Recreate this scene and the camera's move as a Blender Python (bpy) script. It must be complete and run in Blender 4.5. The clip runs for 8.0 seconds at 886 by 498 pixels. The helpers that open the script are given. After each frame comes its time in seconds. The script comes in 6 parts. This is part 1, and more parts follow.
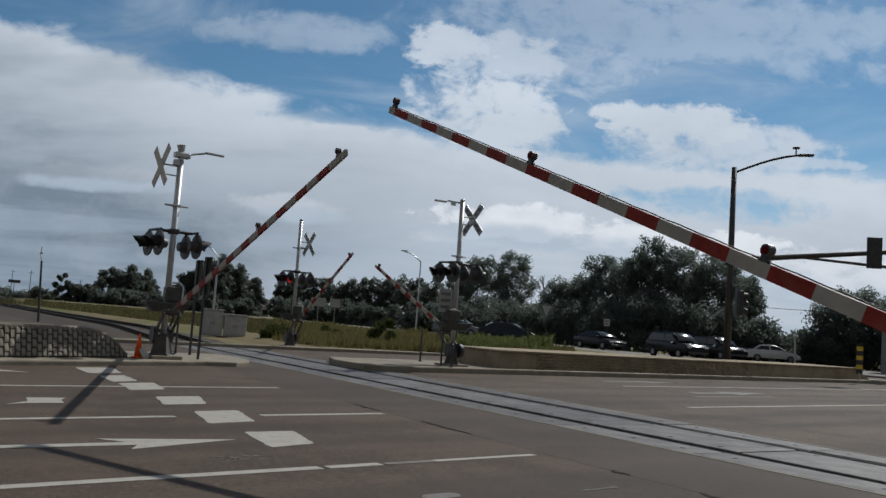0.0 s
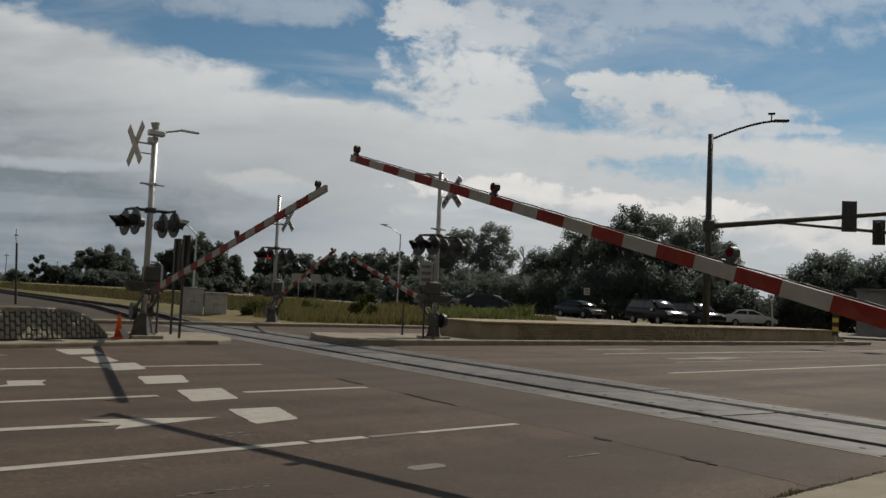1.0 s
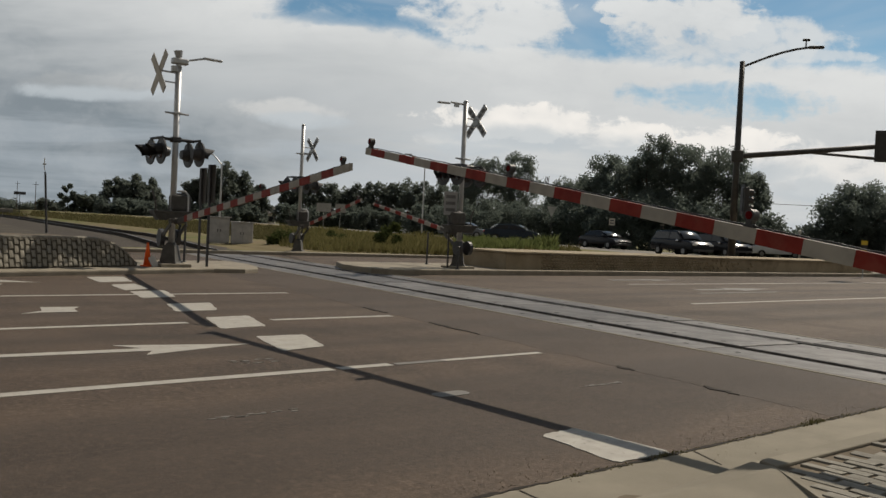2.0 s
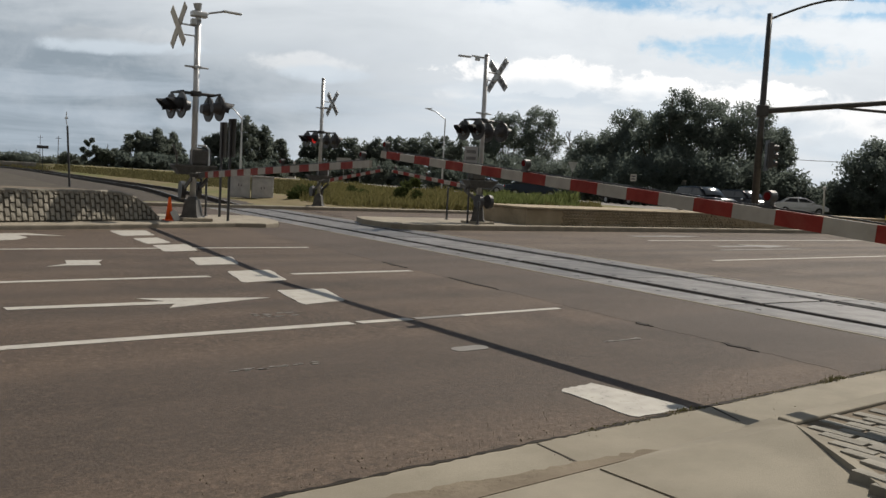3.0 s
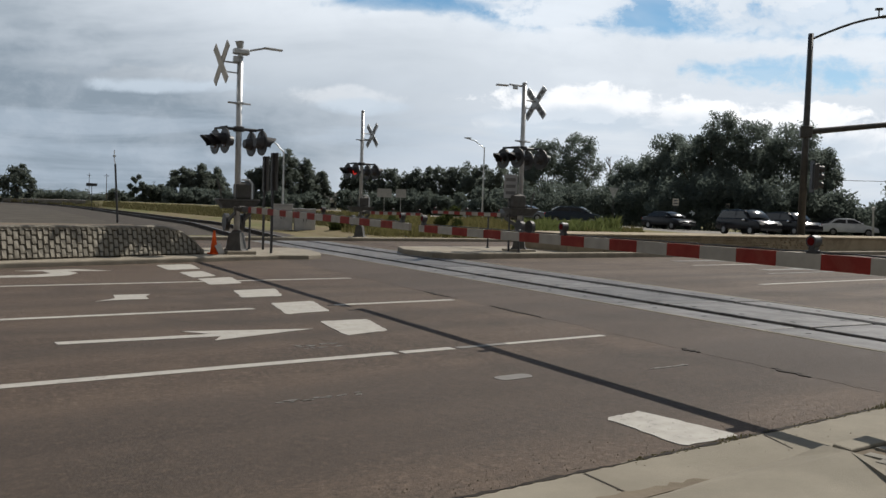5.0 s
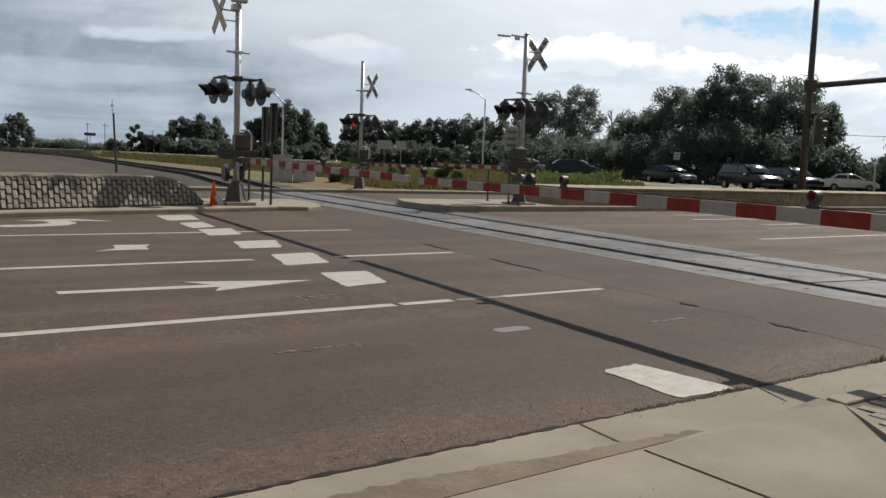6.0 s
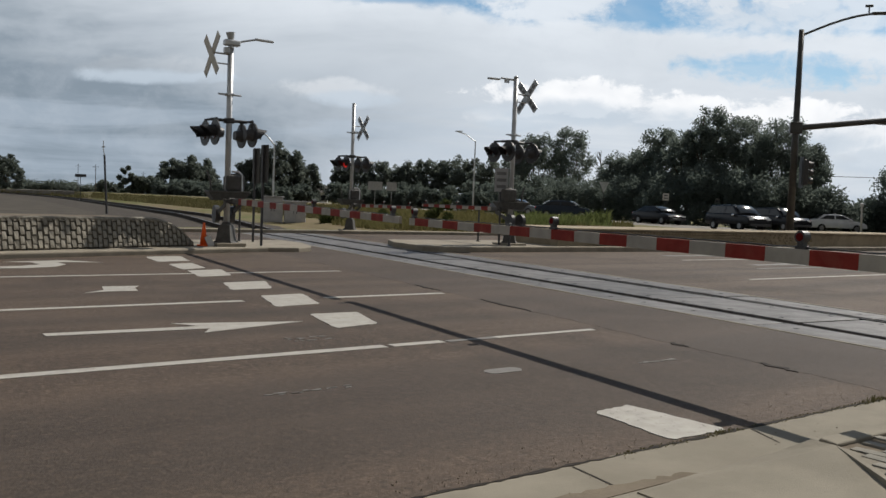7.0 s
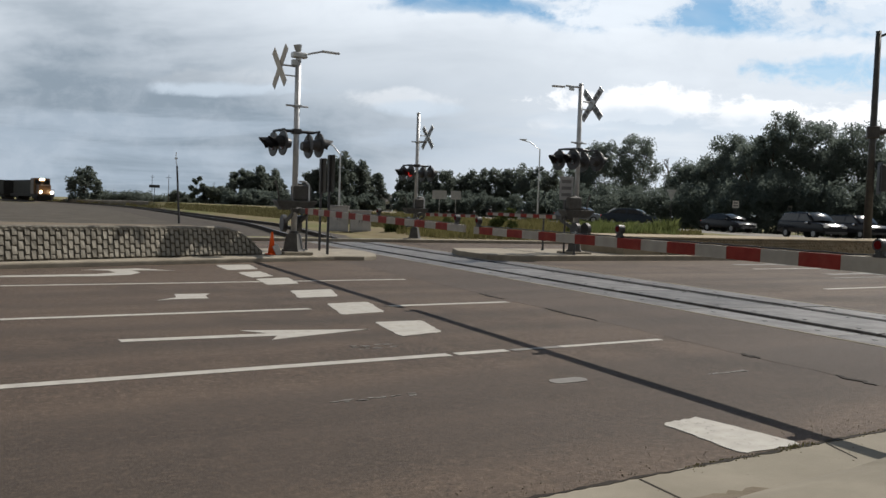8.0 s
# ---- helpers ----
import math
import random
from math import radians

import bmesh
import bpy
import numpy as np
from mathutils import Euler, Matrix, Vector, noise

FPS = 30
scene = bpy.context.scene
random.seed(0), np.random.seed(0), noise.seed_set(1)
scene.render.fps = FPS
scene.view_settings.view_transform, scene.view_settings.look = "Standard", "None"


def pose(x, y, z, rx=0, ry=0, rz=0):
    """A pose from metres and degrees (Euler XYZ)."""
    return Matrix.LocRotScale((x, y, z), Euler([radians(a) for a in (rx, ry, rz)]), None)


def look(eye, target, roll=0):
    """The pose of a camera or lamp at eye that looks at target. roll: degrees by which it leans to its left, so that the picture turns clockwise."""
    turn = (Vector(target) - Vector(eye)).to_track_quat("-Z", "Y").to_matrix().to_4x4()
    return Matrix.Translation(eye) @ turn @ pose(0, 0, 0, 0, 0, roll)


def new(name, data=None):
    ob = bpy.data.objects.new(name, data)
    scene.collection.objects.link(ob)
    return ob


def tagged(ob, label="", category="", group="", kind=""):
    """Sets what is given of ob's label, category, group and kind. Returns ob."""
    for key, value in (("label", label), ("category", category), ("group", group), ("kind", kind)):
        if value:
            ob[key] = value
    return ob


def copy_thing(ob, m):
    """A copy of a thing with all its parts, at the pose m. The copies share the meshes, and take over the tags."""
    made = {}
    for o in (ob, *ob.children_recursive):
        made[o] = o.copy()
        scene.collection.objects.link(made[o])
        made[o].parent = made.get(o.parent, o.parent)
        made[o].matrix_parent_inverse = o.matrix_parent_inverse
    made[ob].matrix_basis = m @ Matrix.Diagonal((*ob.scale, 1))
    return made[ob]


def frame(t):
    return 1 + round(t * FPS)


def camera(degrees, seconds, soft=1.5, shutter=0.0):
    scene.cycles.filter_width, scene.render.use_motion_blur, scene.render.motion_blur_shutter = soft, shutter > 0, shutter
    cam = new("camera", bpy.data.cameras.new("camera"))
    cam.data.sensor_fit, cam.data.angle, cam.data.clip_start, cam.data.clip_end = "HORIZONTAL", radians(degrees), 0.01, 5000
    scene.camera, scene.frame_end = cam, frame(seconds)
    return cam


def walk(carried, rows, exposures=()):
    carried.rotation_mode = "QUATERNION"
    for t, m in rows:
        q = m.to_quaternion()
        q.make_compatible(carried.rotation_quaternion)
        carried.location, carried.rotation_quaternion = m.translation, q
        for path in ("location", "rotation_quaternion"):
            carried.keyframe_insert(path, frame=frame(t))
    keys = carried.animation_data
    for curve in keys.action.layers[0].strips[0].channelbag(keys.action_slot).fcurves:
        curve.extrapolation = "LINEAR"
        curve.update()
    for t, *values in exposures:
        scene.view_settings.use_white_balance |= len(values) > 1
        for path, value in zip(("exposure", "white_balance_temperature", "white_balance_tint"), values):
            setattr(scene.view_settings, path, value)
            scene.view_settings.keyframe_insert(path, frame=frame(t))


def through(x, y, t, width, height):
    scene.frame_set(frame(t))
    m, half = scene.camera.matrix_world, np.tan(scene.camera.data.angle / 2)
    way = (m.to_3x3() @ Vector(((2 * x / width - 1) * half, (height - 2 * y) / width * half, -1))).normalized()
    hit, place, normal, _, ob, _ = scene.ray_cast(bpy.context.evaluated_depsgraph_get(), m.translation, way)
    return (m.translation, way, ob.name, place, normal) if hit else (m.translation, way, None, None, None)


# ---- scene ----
EYE = 1.25
cam = camera(55.0, 8.0, soft=1.5)
PATH = [
    (0.0, pose(0, 0, EYE, 95.17, -4.05, -40.20)),
    (0.25, pose(0, 0, EYE, 94.96, -3.67, -40.06)),
    (0.5, pose(0, 0, EYE, 94.68, -3.30, -40.14)),
    (0.75, pose(0, 0, EYE, 93.97, -2.98, -40.64)),
    (1.0, pose(0, 0, EYE, 93.41, -2.66, -41.46)),
    (1.25, pose(0, 0, EYE, 92.36, -2.68, -41.14)),
    (1.5, pose(0, 0, EYE, 92.41, -2.78, -41.03)),
    (1.75, pose(0, 0, EYE, 91.24, -2.83, -40.81)),
    (2.0, pose(0, 0, EYE, 88.62, -2.87, -39.82)),
    (2.2, pose(0, 0, EYE, 87.94, -2.93, -39.58)),
    (3.3, pose(0, 0, EYE, 84.76, -3.23, -38.13)),
    (3.5, pose(0, 0, EYE, 84.50, -3.30, -37.90)),
    (3.75, pose(0, 0, EYE, 84.87, -2.74, -36.88)),
    (4.0, pose(0, 0, EYE, 87.41, -2.14, -36.19)),
    (4.2, pose(0, 0, EYE, 87.81, -2.09, -36.06)),
    (5.3, pose(0, 0, EYE, 87.05, -1.81, -35.74)),
    (5.5, pose(0, 0, EYE, 86.60, -1.77, -35.81)),
    (5.75, pose(0, 0, EYE, 85.21, -2.03, -35.63)),
    (6.0, pose(0, 0, EYE, 84.17, -2.27, -35.75)),
    (6.25, pose(0, 0, EYE, 84.61, -2.16, -35.92)),
    (6.5, pose(0, 0, EYE, 86.70, -2.04, -36.29)),
    (6.75, pose(0, 0, EYE, 87.70, -2.13, -36.38)),
    (7.0, pose(0, 0, EYE, 86.94, -2.23, -36.39)),
    (7.25, pose(0, 0, EYE, 85.12, -2.38, -36.23)),
    (7.5, pose(0, 0, EYE, 83.94, -2.47, -35.91)),
    (7.75, pose(0, 0, EYE, 85.02, -2.25, -34.92)),
    (8.0, pose(0, 0, EYE, 87.36, -2.00, -32.07)),
]
walk(cam, PATH, exposures=[(0.0, -0.48, 6050, 9), (0.5, -0.51, 6700, 10), (1.2, -0.53, 6900, 10), (1.7, -0.44, 7000, 10), (2.2, -0.2, 6950, 10), (3.3, 0.1, 6550, 10), (4.0, 0.0, 6400, 10), (5.5, 0.0, 6380, 10), (6.0, 0.15, 6480, 10), (6.5, 0.02, 6400, 10), (7.0, -0.1, 6400, 10), (7.5, 0.2, 6500, 10), (8.0, 0.08, 6380, 10)])

# ---- world and sun ----
SUN_AZ, SUN_EL = 12.5, 43.0      # degrees from +X towards +Y, and up
sun_way = Vector((math.cos(radians(SUN_EL)) * math.cos(radians(SUN_AZ)),
                  math.cos(radians(SUN_EL)) * math.sin(radians(SUN_AZ)), math.sin(radians(SUN_EL))))
sun = new("sun", bpy.data.lights.new("sun", "SUN"))
sun.data.energy, sun.data.angle, sun.data.color = 5.0, radians(0.6), (1.0, 0.93, 0.83)
sun.matrix_world = look(sun_way * 50, (0, 0, 0))


class Nodes:
    """Short hand for building node trees."""

    def __init__(self, tree):
        self.tree = tree

    def node(self, kind, **settings):
        n = self.tree.nodes.new(kind)
        for key, value in settings.items():
            if key == "blend":
                n.blend_type = value
            elif key == "op":
                n.operation = value
            elif key == "data":
                n.data_type = value
        return n

    def link(self, a, b):
        self.tree.links.new(a, b)

    def put(self, socket, value):
        if isinstance(value, bpy.types.NodeSocket):
            self.link(value, socket)
        else:
            socket.default_value = value

    def math(self, op, a, b=0.0, c=0.0, clamp=False):
        n = self.node("ShaderNodeMath", op=op)
        n.use_clamp = clamp
        for i, v in enumerate((a, b, c)):
            self.put(n.inputs[i], v)
        return n.outputs[0]

    def noise(self, vec, scale, detail=4.0, rough=0.55, distort=0.0):
        n = self.node("ShaderNodeTexNoise")
        self.put(n.inputs["Vector"], vec)
        n.inputs["Scale"].default_value = scale
        n.inputs["Detail"].default_value = detail
        n.inputs["Roughness"].default_value = rough
        n.inputs["Distortion"].default_value = distort
        return n.outputs[0]

    def ramp(self, value, stops):
        n = self.node("ShaderNodeValToRGB")
        self.put(n.inputs[0], value)
        e = n.color_ramp.elements
        while len(e) < len(stops):
            e.new(0.5)
        for i, (p, c) in enumerate(stops):
            e[i].position = p
            e[i].color = (*c, 1) if isinstance(c, tuple) else (c, c, c, 1)
        return n.outputs[0]

    def mix(self, f, a, b, blend="MIX"):
        n = self.node("ShaderNodeMix", data="RGBA", blend=blend)
        self.put(n.inputs[0], f)
        self.put(n.inputs[6], a if not isinstance(a, tuple) else (*a, 1))
        self.put(n.inputs[7], b if not isinstance(b, tuple) else (*b, 1))
        return n.outputs[2]

    def step(self, value, lo, hi):
        n = self.node("ShaderNodeMapRange")
        n.interpolation_type = "SMOOTHSTEP"
        self.put(n.inputs[0], value)
        n.inputs[1].default_value, n.inputs[2].default_value = lo, hi
        return n.outputs[0]

    def scaled(self, vec, sx, sy, sz, off=(0, 0, 0)):
        n = self.node("ShaderNodeMapping")
        self.put(n.inputs[0], vec)
        n.inputs[1].default_value = off
        n.inputs[3].default_value = (sx, sy, sz)
        return n.outputs[0]


def make_world():
    world = bpy.data.worlds.new("sky")
    world.use_nodes = True
    scene.world = world
    t = world.node_tree
    t.nodes.clear()
    k = Nodes(t)
    sky = k.node("ShaderNodeTexSky")
    sky.sky_type, sky.sun_disc = "NISHITA", False
    sky.sun_elevation, sky.sun_rotation = radians(SUN_EL), radians(90 - SUN_AZ)
    sky.altitude, sky.dust_density, sky.ozone_density = 1500, 0.6, 2.0
    co = k.node("ShaderNodeTexCoord").outputs["Generated"]
    # turn the sky so that its second axis points along the street corner's diagonal
    rot = k.node("ShaderNodeVectorRotate")
    rot.rotation_type = "Z_AXIS"
    k.link(co, rot.inputs[0])
    rot.inputs["Angle"].default_value = radians(SKY_TURN)
    sep = k.node("ShaderNodeSeparateXYZ")
    k.link(rot.outputs[0], sep.inputs[0])
    x, y, z = sep.outputs
    ysafe = k.math("MAXIMUM", y, 0.05)
    u = k.math("DIVIDE", x, ysafe)          # tangent to the right
    v = k.math("DIVIDE", z, ysafe)          # tangent upwards
    comb = k.node("ShaderNodeCombineXYZ")
    k.put(comb.inputs[0], u), k.put(comb.inputs[1], v)
    flat = comb.outputs[0]
    big = k.noise(k.scaled(flat, 1, 2.2, 1), 2.6, 6, 0.55, 0.4)
    fine = k.noise(k.scaled(flat, 1, 2.0, 1, (3, 1, 0)), 9, 8, 0.6, 0.5)
    lumpy = k.noise(k.scaled(flat, 1, 1.5, 1, (7, 2, 0)), 14, 6, 0.55, 0.2)
    crisp = k.noise(k.scaled(flat, 1, 1.3, 1, (5, 9, 0)), 26, 8, 0.62, 0.35)
    # the broad bank under a slowly falling edge
    edge = k.math("MULTIPLY_ADD", k.math("MULTIPLY_ADD", u, 0.15, -0.105), u, 0.221)
    warp = k.math("SUBTRACT", v, edge)
    warp = k.math("MULTIPLY_ADD", k.math("SUBTRACT", fine, 0.5), 0.055, warp)
    warp = k.math("MULTIPLY_ADD", k.math("SUBTRACT", lumpy, 0.5), 0.045, warp)
    warp = k.math("MULTIPLY_ADD", k.math("SUBTRACT", big, 0.5), 0.04, warp)
    warp = k.math("MULTIPLY_ADD", k.math("SUBTRACT", crisp, 0.5), 0.02, warp)
    bank = k.math("SUBTRACT", 1.0, k.step(warp, -0.010, 0.018))
    cover = bank

    def cloud(cu, cv, ru, rv, soft, most, noisy=1.5):
        """One drifting cloud with a ragged edge."""
        a = k.math("DIVIDE", k.math("SUBTRACT", u, cu), ru)
        b = k.math("DIVIDE", k.math("SUBTRACT", v, cv), rv)
        r = k.math("ADD", k.math("MULTIPLY", a, a), k.math("MULTIPLY", b, b))
        r = k.math("MULTIPLY_ADD", k.math("SUBTRACT", fine, 0.5), noisy * 2.2, r)
        r = k.math("MULTIPLY_ADD", k.math("SUBTRACT", lumpy, 0.5), noisy * 1.6, r)
        r = k.math("MULTIPLY_ADD", k.math("SUBTRACT", crisp, 0.5), noisy * 2.4, r)
        return k.math("MULTIPLY", k.math("SUBTRACT", 1.0, k.step(r, 1.0 - soft, 1.0 + soft)), most)

    for spec in ((0.05, 0.255, 0.085, 0.05, 0.7, 0.95, 1.6), (-0.01, 0.335, 0.055, 0.026, 0.6, 0.85, 1.9), (0.07, 0.322, 0.09, 0.030, 0.8, 0.75, 1.9), (0.14, 0.32, 0.10, 0.03, 0.9, 0.5),
                 (0.27, 0.258, 0.085, 0.030, 0.5, 0.95), (0.33, 0.235, 0.13, 0.030, 0.8, 0.85), (0.185, 0.252, 0.012, 0.005, 0.3, 0.8), (0.455, 0.225, 0.05, 0.008, 0.6, 0.7),
                 (0.46, 0.195, 0.16, 0.018, 0.8, 0.7), (-0.19, 0.340, 0.12, 0.022, 0.9, 0.4), (0.3, 0.38, 0.30, 0.045, 0.9, 0.4), (0.12, 0.42, 0.3, 0.03, 0.9, 0.4)):
        cover = k.math("MAXIMUM", cover, cloud(*spec))
    hole = k.math("MAXIMUM", cloud(0.33, 0.165, 0.10, 0.018, 0.8, 0.75), cloud(-0.12, 0.238, 0.09, 0.007, 0.8, 0.6))
    cover = k.math("MULTIPLY", cover, k.math("SUBTRACT", 1.0, hole))
    wisps = k.math("MULTIPLY", k.step(k.noise(k.scaled(flat, 0.7, 2.6, 1, (1, 5, 0)), 3.2, 5, 0.6, 0.6), 0.40, 0.75), 0.5)
    cover = k.math("MAXIMUM", cover, wisps)
    # an unseen grey sheet overhead and behind, added to dim and neutralise shadow fill
    ahead = k.step(y, -0.05, 0.45)
    cover = k.math("MAXIMUM", k.math("MULTIPLY", cover, ahead), k.math("MULTIPLY", k.math("SUBTRACT", 1.0, ahead), 0.85))
    # grey undersides, heavier to the left and low down
    grey = k.step(k.noise(k.scaled(flat, 0.8, 3.0, 1, (2, 8, 0)), 3.0, 5, 0.55, 0.3), 0.36, 0.70)
    left = k.step(u, 0.12, -0.55)
    shade = k.math("MULTIPLY", k.math("MULTIPLY_ADD", left, 0.34, 0.16), grey)
    low = k.math("SUBTRACT", 1.0, k.step(v, 0.06, 0.30))
    shade = k.math("MULTIPLY_ADD", left, 0.17, shade)
    shade = k.math("ADD", shade, k.math("MULTIPLY", k.math("MULTIPLY_ADD", left, 0.58, 0.30), low), clamp=True)
    bright = k.mix(shade, (0.87, 0.915, 0.96), (0.25, 0.305, 0.36))
    band = k.math("MULTIPLY", k.step(k.noise(k.scaled(flat, 0.6, 5.0, 1, (4, 3, 0)), 4.0, 5, 0.6, 0.4), 0.42, 0.62), k.math("SUBTRACT", 1.0, k.step(v, 0.09, 0.17)))
    bright = k.mix(k.math("MULTIPLY", band, 0.45), bright, (0.48, 0.56, 0.65))
    # a row of low cumulus: sunlit tops over grey undersides
    row, under = None, None
    for spec in ((0.10, 0.128, 0.13, 0.020, 0.3, 0.95, 1.3), (0.21, 0.117, 0.07, 0.020, 0.3, 0.9, 1.3), (0.335, 0.108, 0.08, 0.026, 0.3, 0.95, 1.3), (0.02, 0.105, 0.05, 0.012, 0.8, 0.3, 1.8),
                 (-0.17, 0.128, 0.06, 0.012, 0.9, 0.32, 2.0), (-0.42, 0.148, 0.09, 0.012, 0.9, 0.15, 2.0), (0.49, 0.09, 0.12, 0.03, 0.6, 0.7, 1.6)):
        one = cloud(*spec)
        low_side = k.math("MULTIPLY_ADD", k.math("SUBTRACT", lumpy, 0.5), 2.4, k.math("DIVIDE", k.math("SUBTRACT", v, spec[1]), spec[3]))
        dark = k.math("MULTIPLY", cloud(spec[0] + 0.01, spec[1] - spec[3] * 0.75, spec[2], spec[3] * 0.8, 0.7, 0.75, 1.0), k.math("SUBTRACT", 1.0, k.step(low_side, -0.7, 0.25)))
        row = one if row is None else k.math("MAXIMUM", row, one)
        under = dark if under is None else k.math("MAXIMUM", under, dark)
    bright = k.mix(row, bright, (1.02, 1.02, 1.02))
    bright = k.mix(under, bright, (0.56, 0.64, 0.72))
    relief = k.math("MULTIPLY", k.step(k.math("ADD", k.math("MULTIPLY", fine, 0.6), k.math("MULTIPLY", crisp, 0.4)), 0.42, 0.62), 0.24)
    bright = k.mix(relief, bright, (0.58, 0.63, 0.69))
    bright = k.mix(ahead, (0.27, 0.255, 0.235), bright)
    blue = k.node("ShaderNodeBackground")
    k.link(k.mix(1.0, sky.outputs[0], (0.80, 1.04, 1.02), "MULTIPLY"), blue.inputs[0])
    blue.inputs[1].default_value = 0.088
    white = k.node("ShaderNodeBackground")
    k.link(bright, white.inputs[0])
    white.inputs[1].default_value = 1.07
    both = k.node("ShaderNodeMixShader")
    k.put(both.inputs[0], cover)
    k.link(blue.outputs[0], both.inputs[1])
    k.link(white.outputs[0], both.inputs[2])
    out = k.node("ShaderNodeOutputWorld")
    k.link(both.outputs[0], out.inputs[0])


SKY_TURN = 39.6
make_world()


# ---- materials ----
def material(name, colours, scale=6.0, rough=0.8, metal=0.0, bump=0.15, bump_scale=60.0, detail=6.0, coords="Object",
             stain=None, random_amount=0.0, emit=None, coat=0.0):
    """A surface of two mixed colours with stains at a second scale and a fine relief."""
    m = bpy.data.materials.new(name)
    m.use_nodes = True
    t = m.node_tree
    k = Nodes(t)
    bsdf = t.nodes["Principled BSDF"]
    co = k.node("ShaderNodeTexCoord").outputs[coords]
    n1 = k.noise(co, scale, detail, 0.6)
    col = k.mix(k.step(n1, 0.32, 0.68), colours[0], colours[1])
    if stain:
        scol, sscale, amount = stain
        col = k.mix(k.math("MULTIPLY", k.step(k.noise(co, sscale, 5, 0.65, 0.4), 0.5, 0.72), amount), col, scol)
    if random_amount:
        rnd = k.node("ShaderNodeObjectInfo").outputs["Random"]
        f = k.math("MULTIPLY_ADD", rnd, random_amount, 1 - random_amount / 2)
        comb = k.node("ShaderNodeCombineColor")
        for i in range(3):
            k.put(comb.inputs[i], f)
        col = k.mix(1.0, col, comb.outputs[0], "MULTIPLY")
    k.put(bsdf.inputs["Base Color"], col)
    bsdf.inputs["Metallic"].default_value = metal
    fine = k.noise(co, bump_scale, 4, 0.7)
    k.put(bsdf.inputs["Roughness"], k.math("MULTIPLY_ADD", k.math("SUBTRACT", fine, 0.5), 0.25, rough, clamp=True))
    bsdf.inputs["Coat Weight"].default_value = coat
    if rough > 0.5 and metal == 0:
        bsdf.inputs["Specular IOR Level"].default_value = 0.12
    if bump:
        b = k.node("ShaderNodeBump")
        b.inputs["Strength"].default_value = bump
        b.inputs["Distance"].default_value = 0.01
        k.put(b.inputs["Height"], fine)
        k.link(b.outputs[0], bsdf.inputs["Normal"])
    if emit:
        bsdf.inputs["Emission Color"].default_value = (*emit[0], 1)
        bsdf.inputs["Emission Strength"].default_value = emit[1]
    return m


def asphalt_material(name="worn_asphalt", tone=None, amount=0.0):
    m = bpy.data.materials.new(name)
    m.use_nodes = True
    t = m.node_tree
    k = Nodes(t)
    bsdf = t.nodes["Principled BSDF"]
    co = k.node("ShaderNodeTexCoord").outputs["Object"]
    streak = k.noise(k.scaled(co, 0.05, 0.9, 1), 1.0, 5, 0.6, 0.3)
    patch = k.noise(co, 0.35, 6, 0.65, 0.6)
    mid = k.noise(co, 2.3, 6, 0.7, 0.4)
    grain = k.noise(co, 42, 4, 0.85)
    speck = k.noise(co, 110, 3, 0.8)
    base = k.mix(k.step(streak, 0.35, 0.65), (0.076, 0.059, 0.047), (0.112, 0.087, 0.068))
    base = k.mix(k.math("MULTIPLY", k.step(patch, 0.47, 0.62), 0.75), base, (0.058, 0.048, 0.041))
    base = k.mix(k.math("MULTIPLY", k.step(mid, 0.46, 0.66), 0.5), base, (0.128, 0.098, 0.074))
    pebble = k.noise(co, 17, 3, 0.8, 0.2)
    base = k.mix(k.math("MULTIPLY", k.step(pebble, 0.53, 0.66), 0.6), base, (0.19, 0.145, 0.108))
    base = k.mix(k.math("MULTIPLY", k.step(pebble, 0.46, 0.34), 0.5), base, (0.045, 0.037, 0.031))
    base = k.mix(k.math("MULTIPLY", k.step(grain, 0.50, 0.66), 0.7), base, (0.185, 0.146, 0.115))
    base = k.mix(k.math("MULTIPLY", k.step(speck, 0.54, 0.66), 0.65), base, (0.030, 0.027, 0.024))
    # oil-dark wheel paths along the lanes, wavering at their edges
    sep = k.node("ShaderNodeSeparateXYZ")
    k.link(co, sep.inputs[0])
    yy = k.math("MULTIPLY_ADD", k.math("SUBTRACT", k.noise(k.scaled(co, 0.25, 0.25, 1), 1.0, 4, 0.6), 0.5), 1.2, sep.outputs[1])
    paths = None
    for y0, y1 in ((3.35, 5.35), (7.0, 7.6), (8.2, 8.8), (10.3, 10.9), (11.5, 12.1)):
        one = k.math("MULTIPLY", k.step(yy, y0 - 0.25, y0 + 0.3), k.math("SUBTRACT", 1.0, k.step(yy, y1 - 0.3, y1 + 0.25)))
        paths = one if paths is None else k.math("MAXIMUM", paths, one)
    base = k.mix(k.math("MULTIPLY", paths, 0.52), base, (0.056, 0.048, 0.042))
    if tone:
        base = k.mix(amount, base, tone)
    base = k.mix(1.0, base, (0.83, 0.79, 0.76), "MULTIPLY")
    k.put(bsdf.inputs["Base Color"], base)
    k.put(bsdf.inputs["Roughness"], k.math("MULTIPLY_ADD", patch, 0.2, 0.72))
    bsdf.inputs["Specular IOR Level"].default_value = 0.15
    b = k.node("ShaderNodeBump")
    b.inputs["Strength"].default_value, b.inputs["Distance"].default_value = 0.8, 0.008
    k.put(b.inputs["Height"], grain)
    k.link(b.outputs[0], bsdf.inputs["Normal"])
    return m


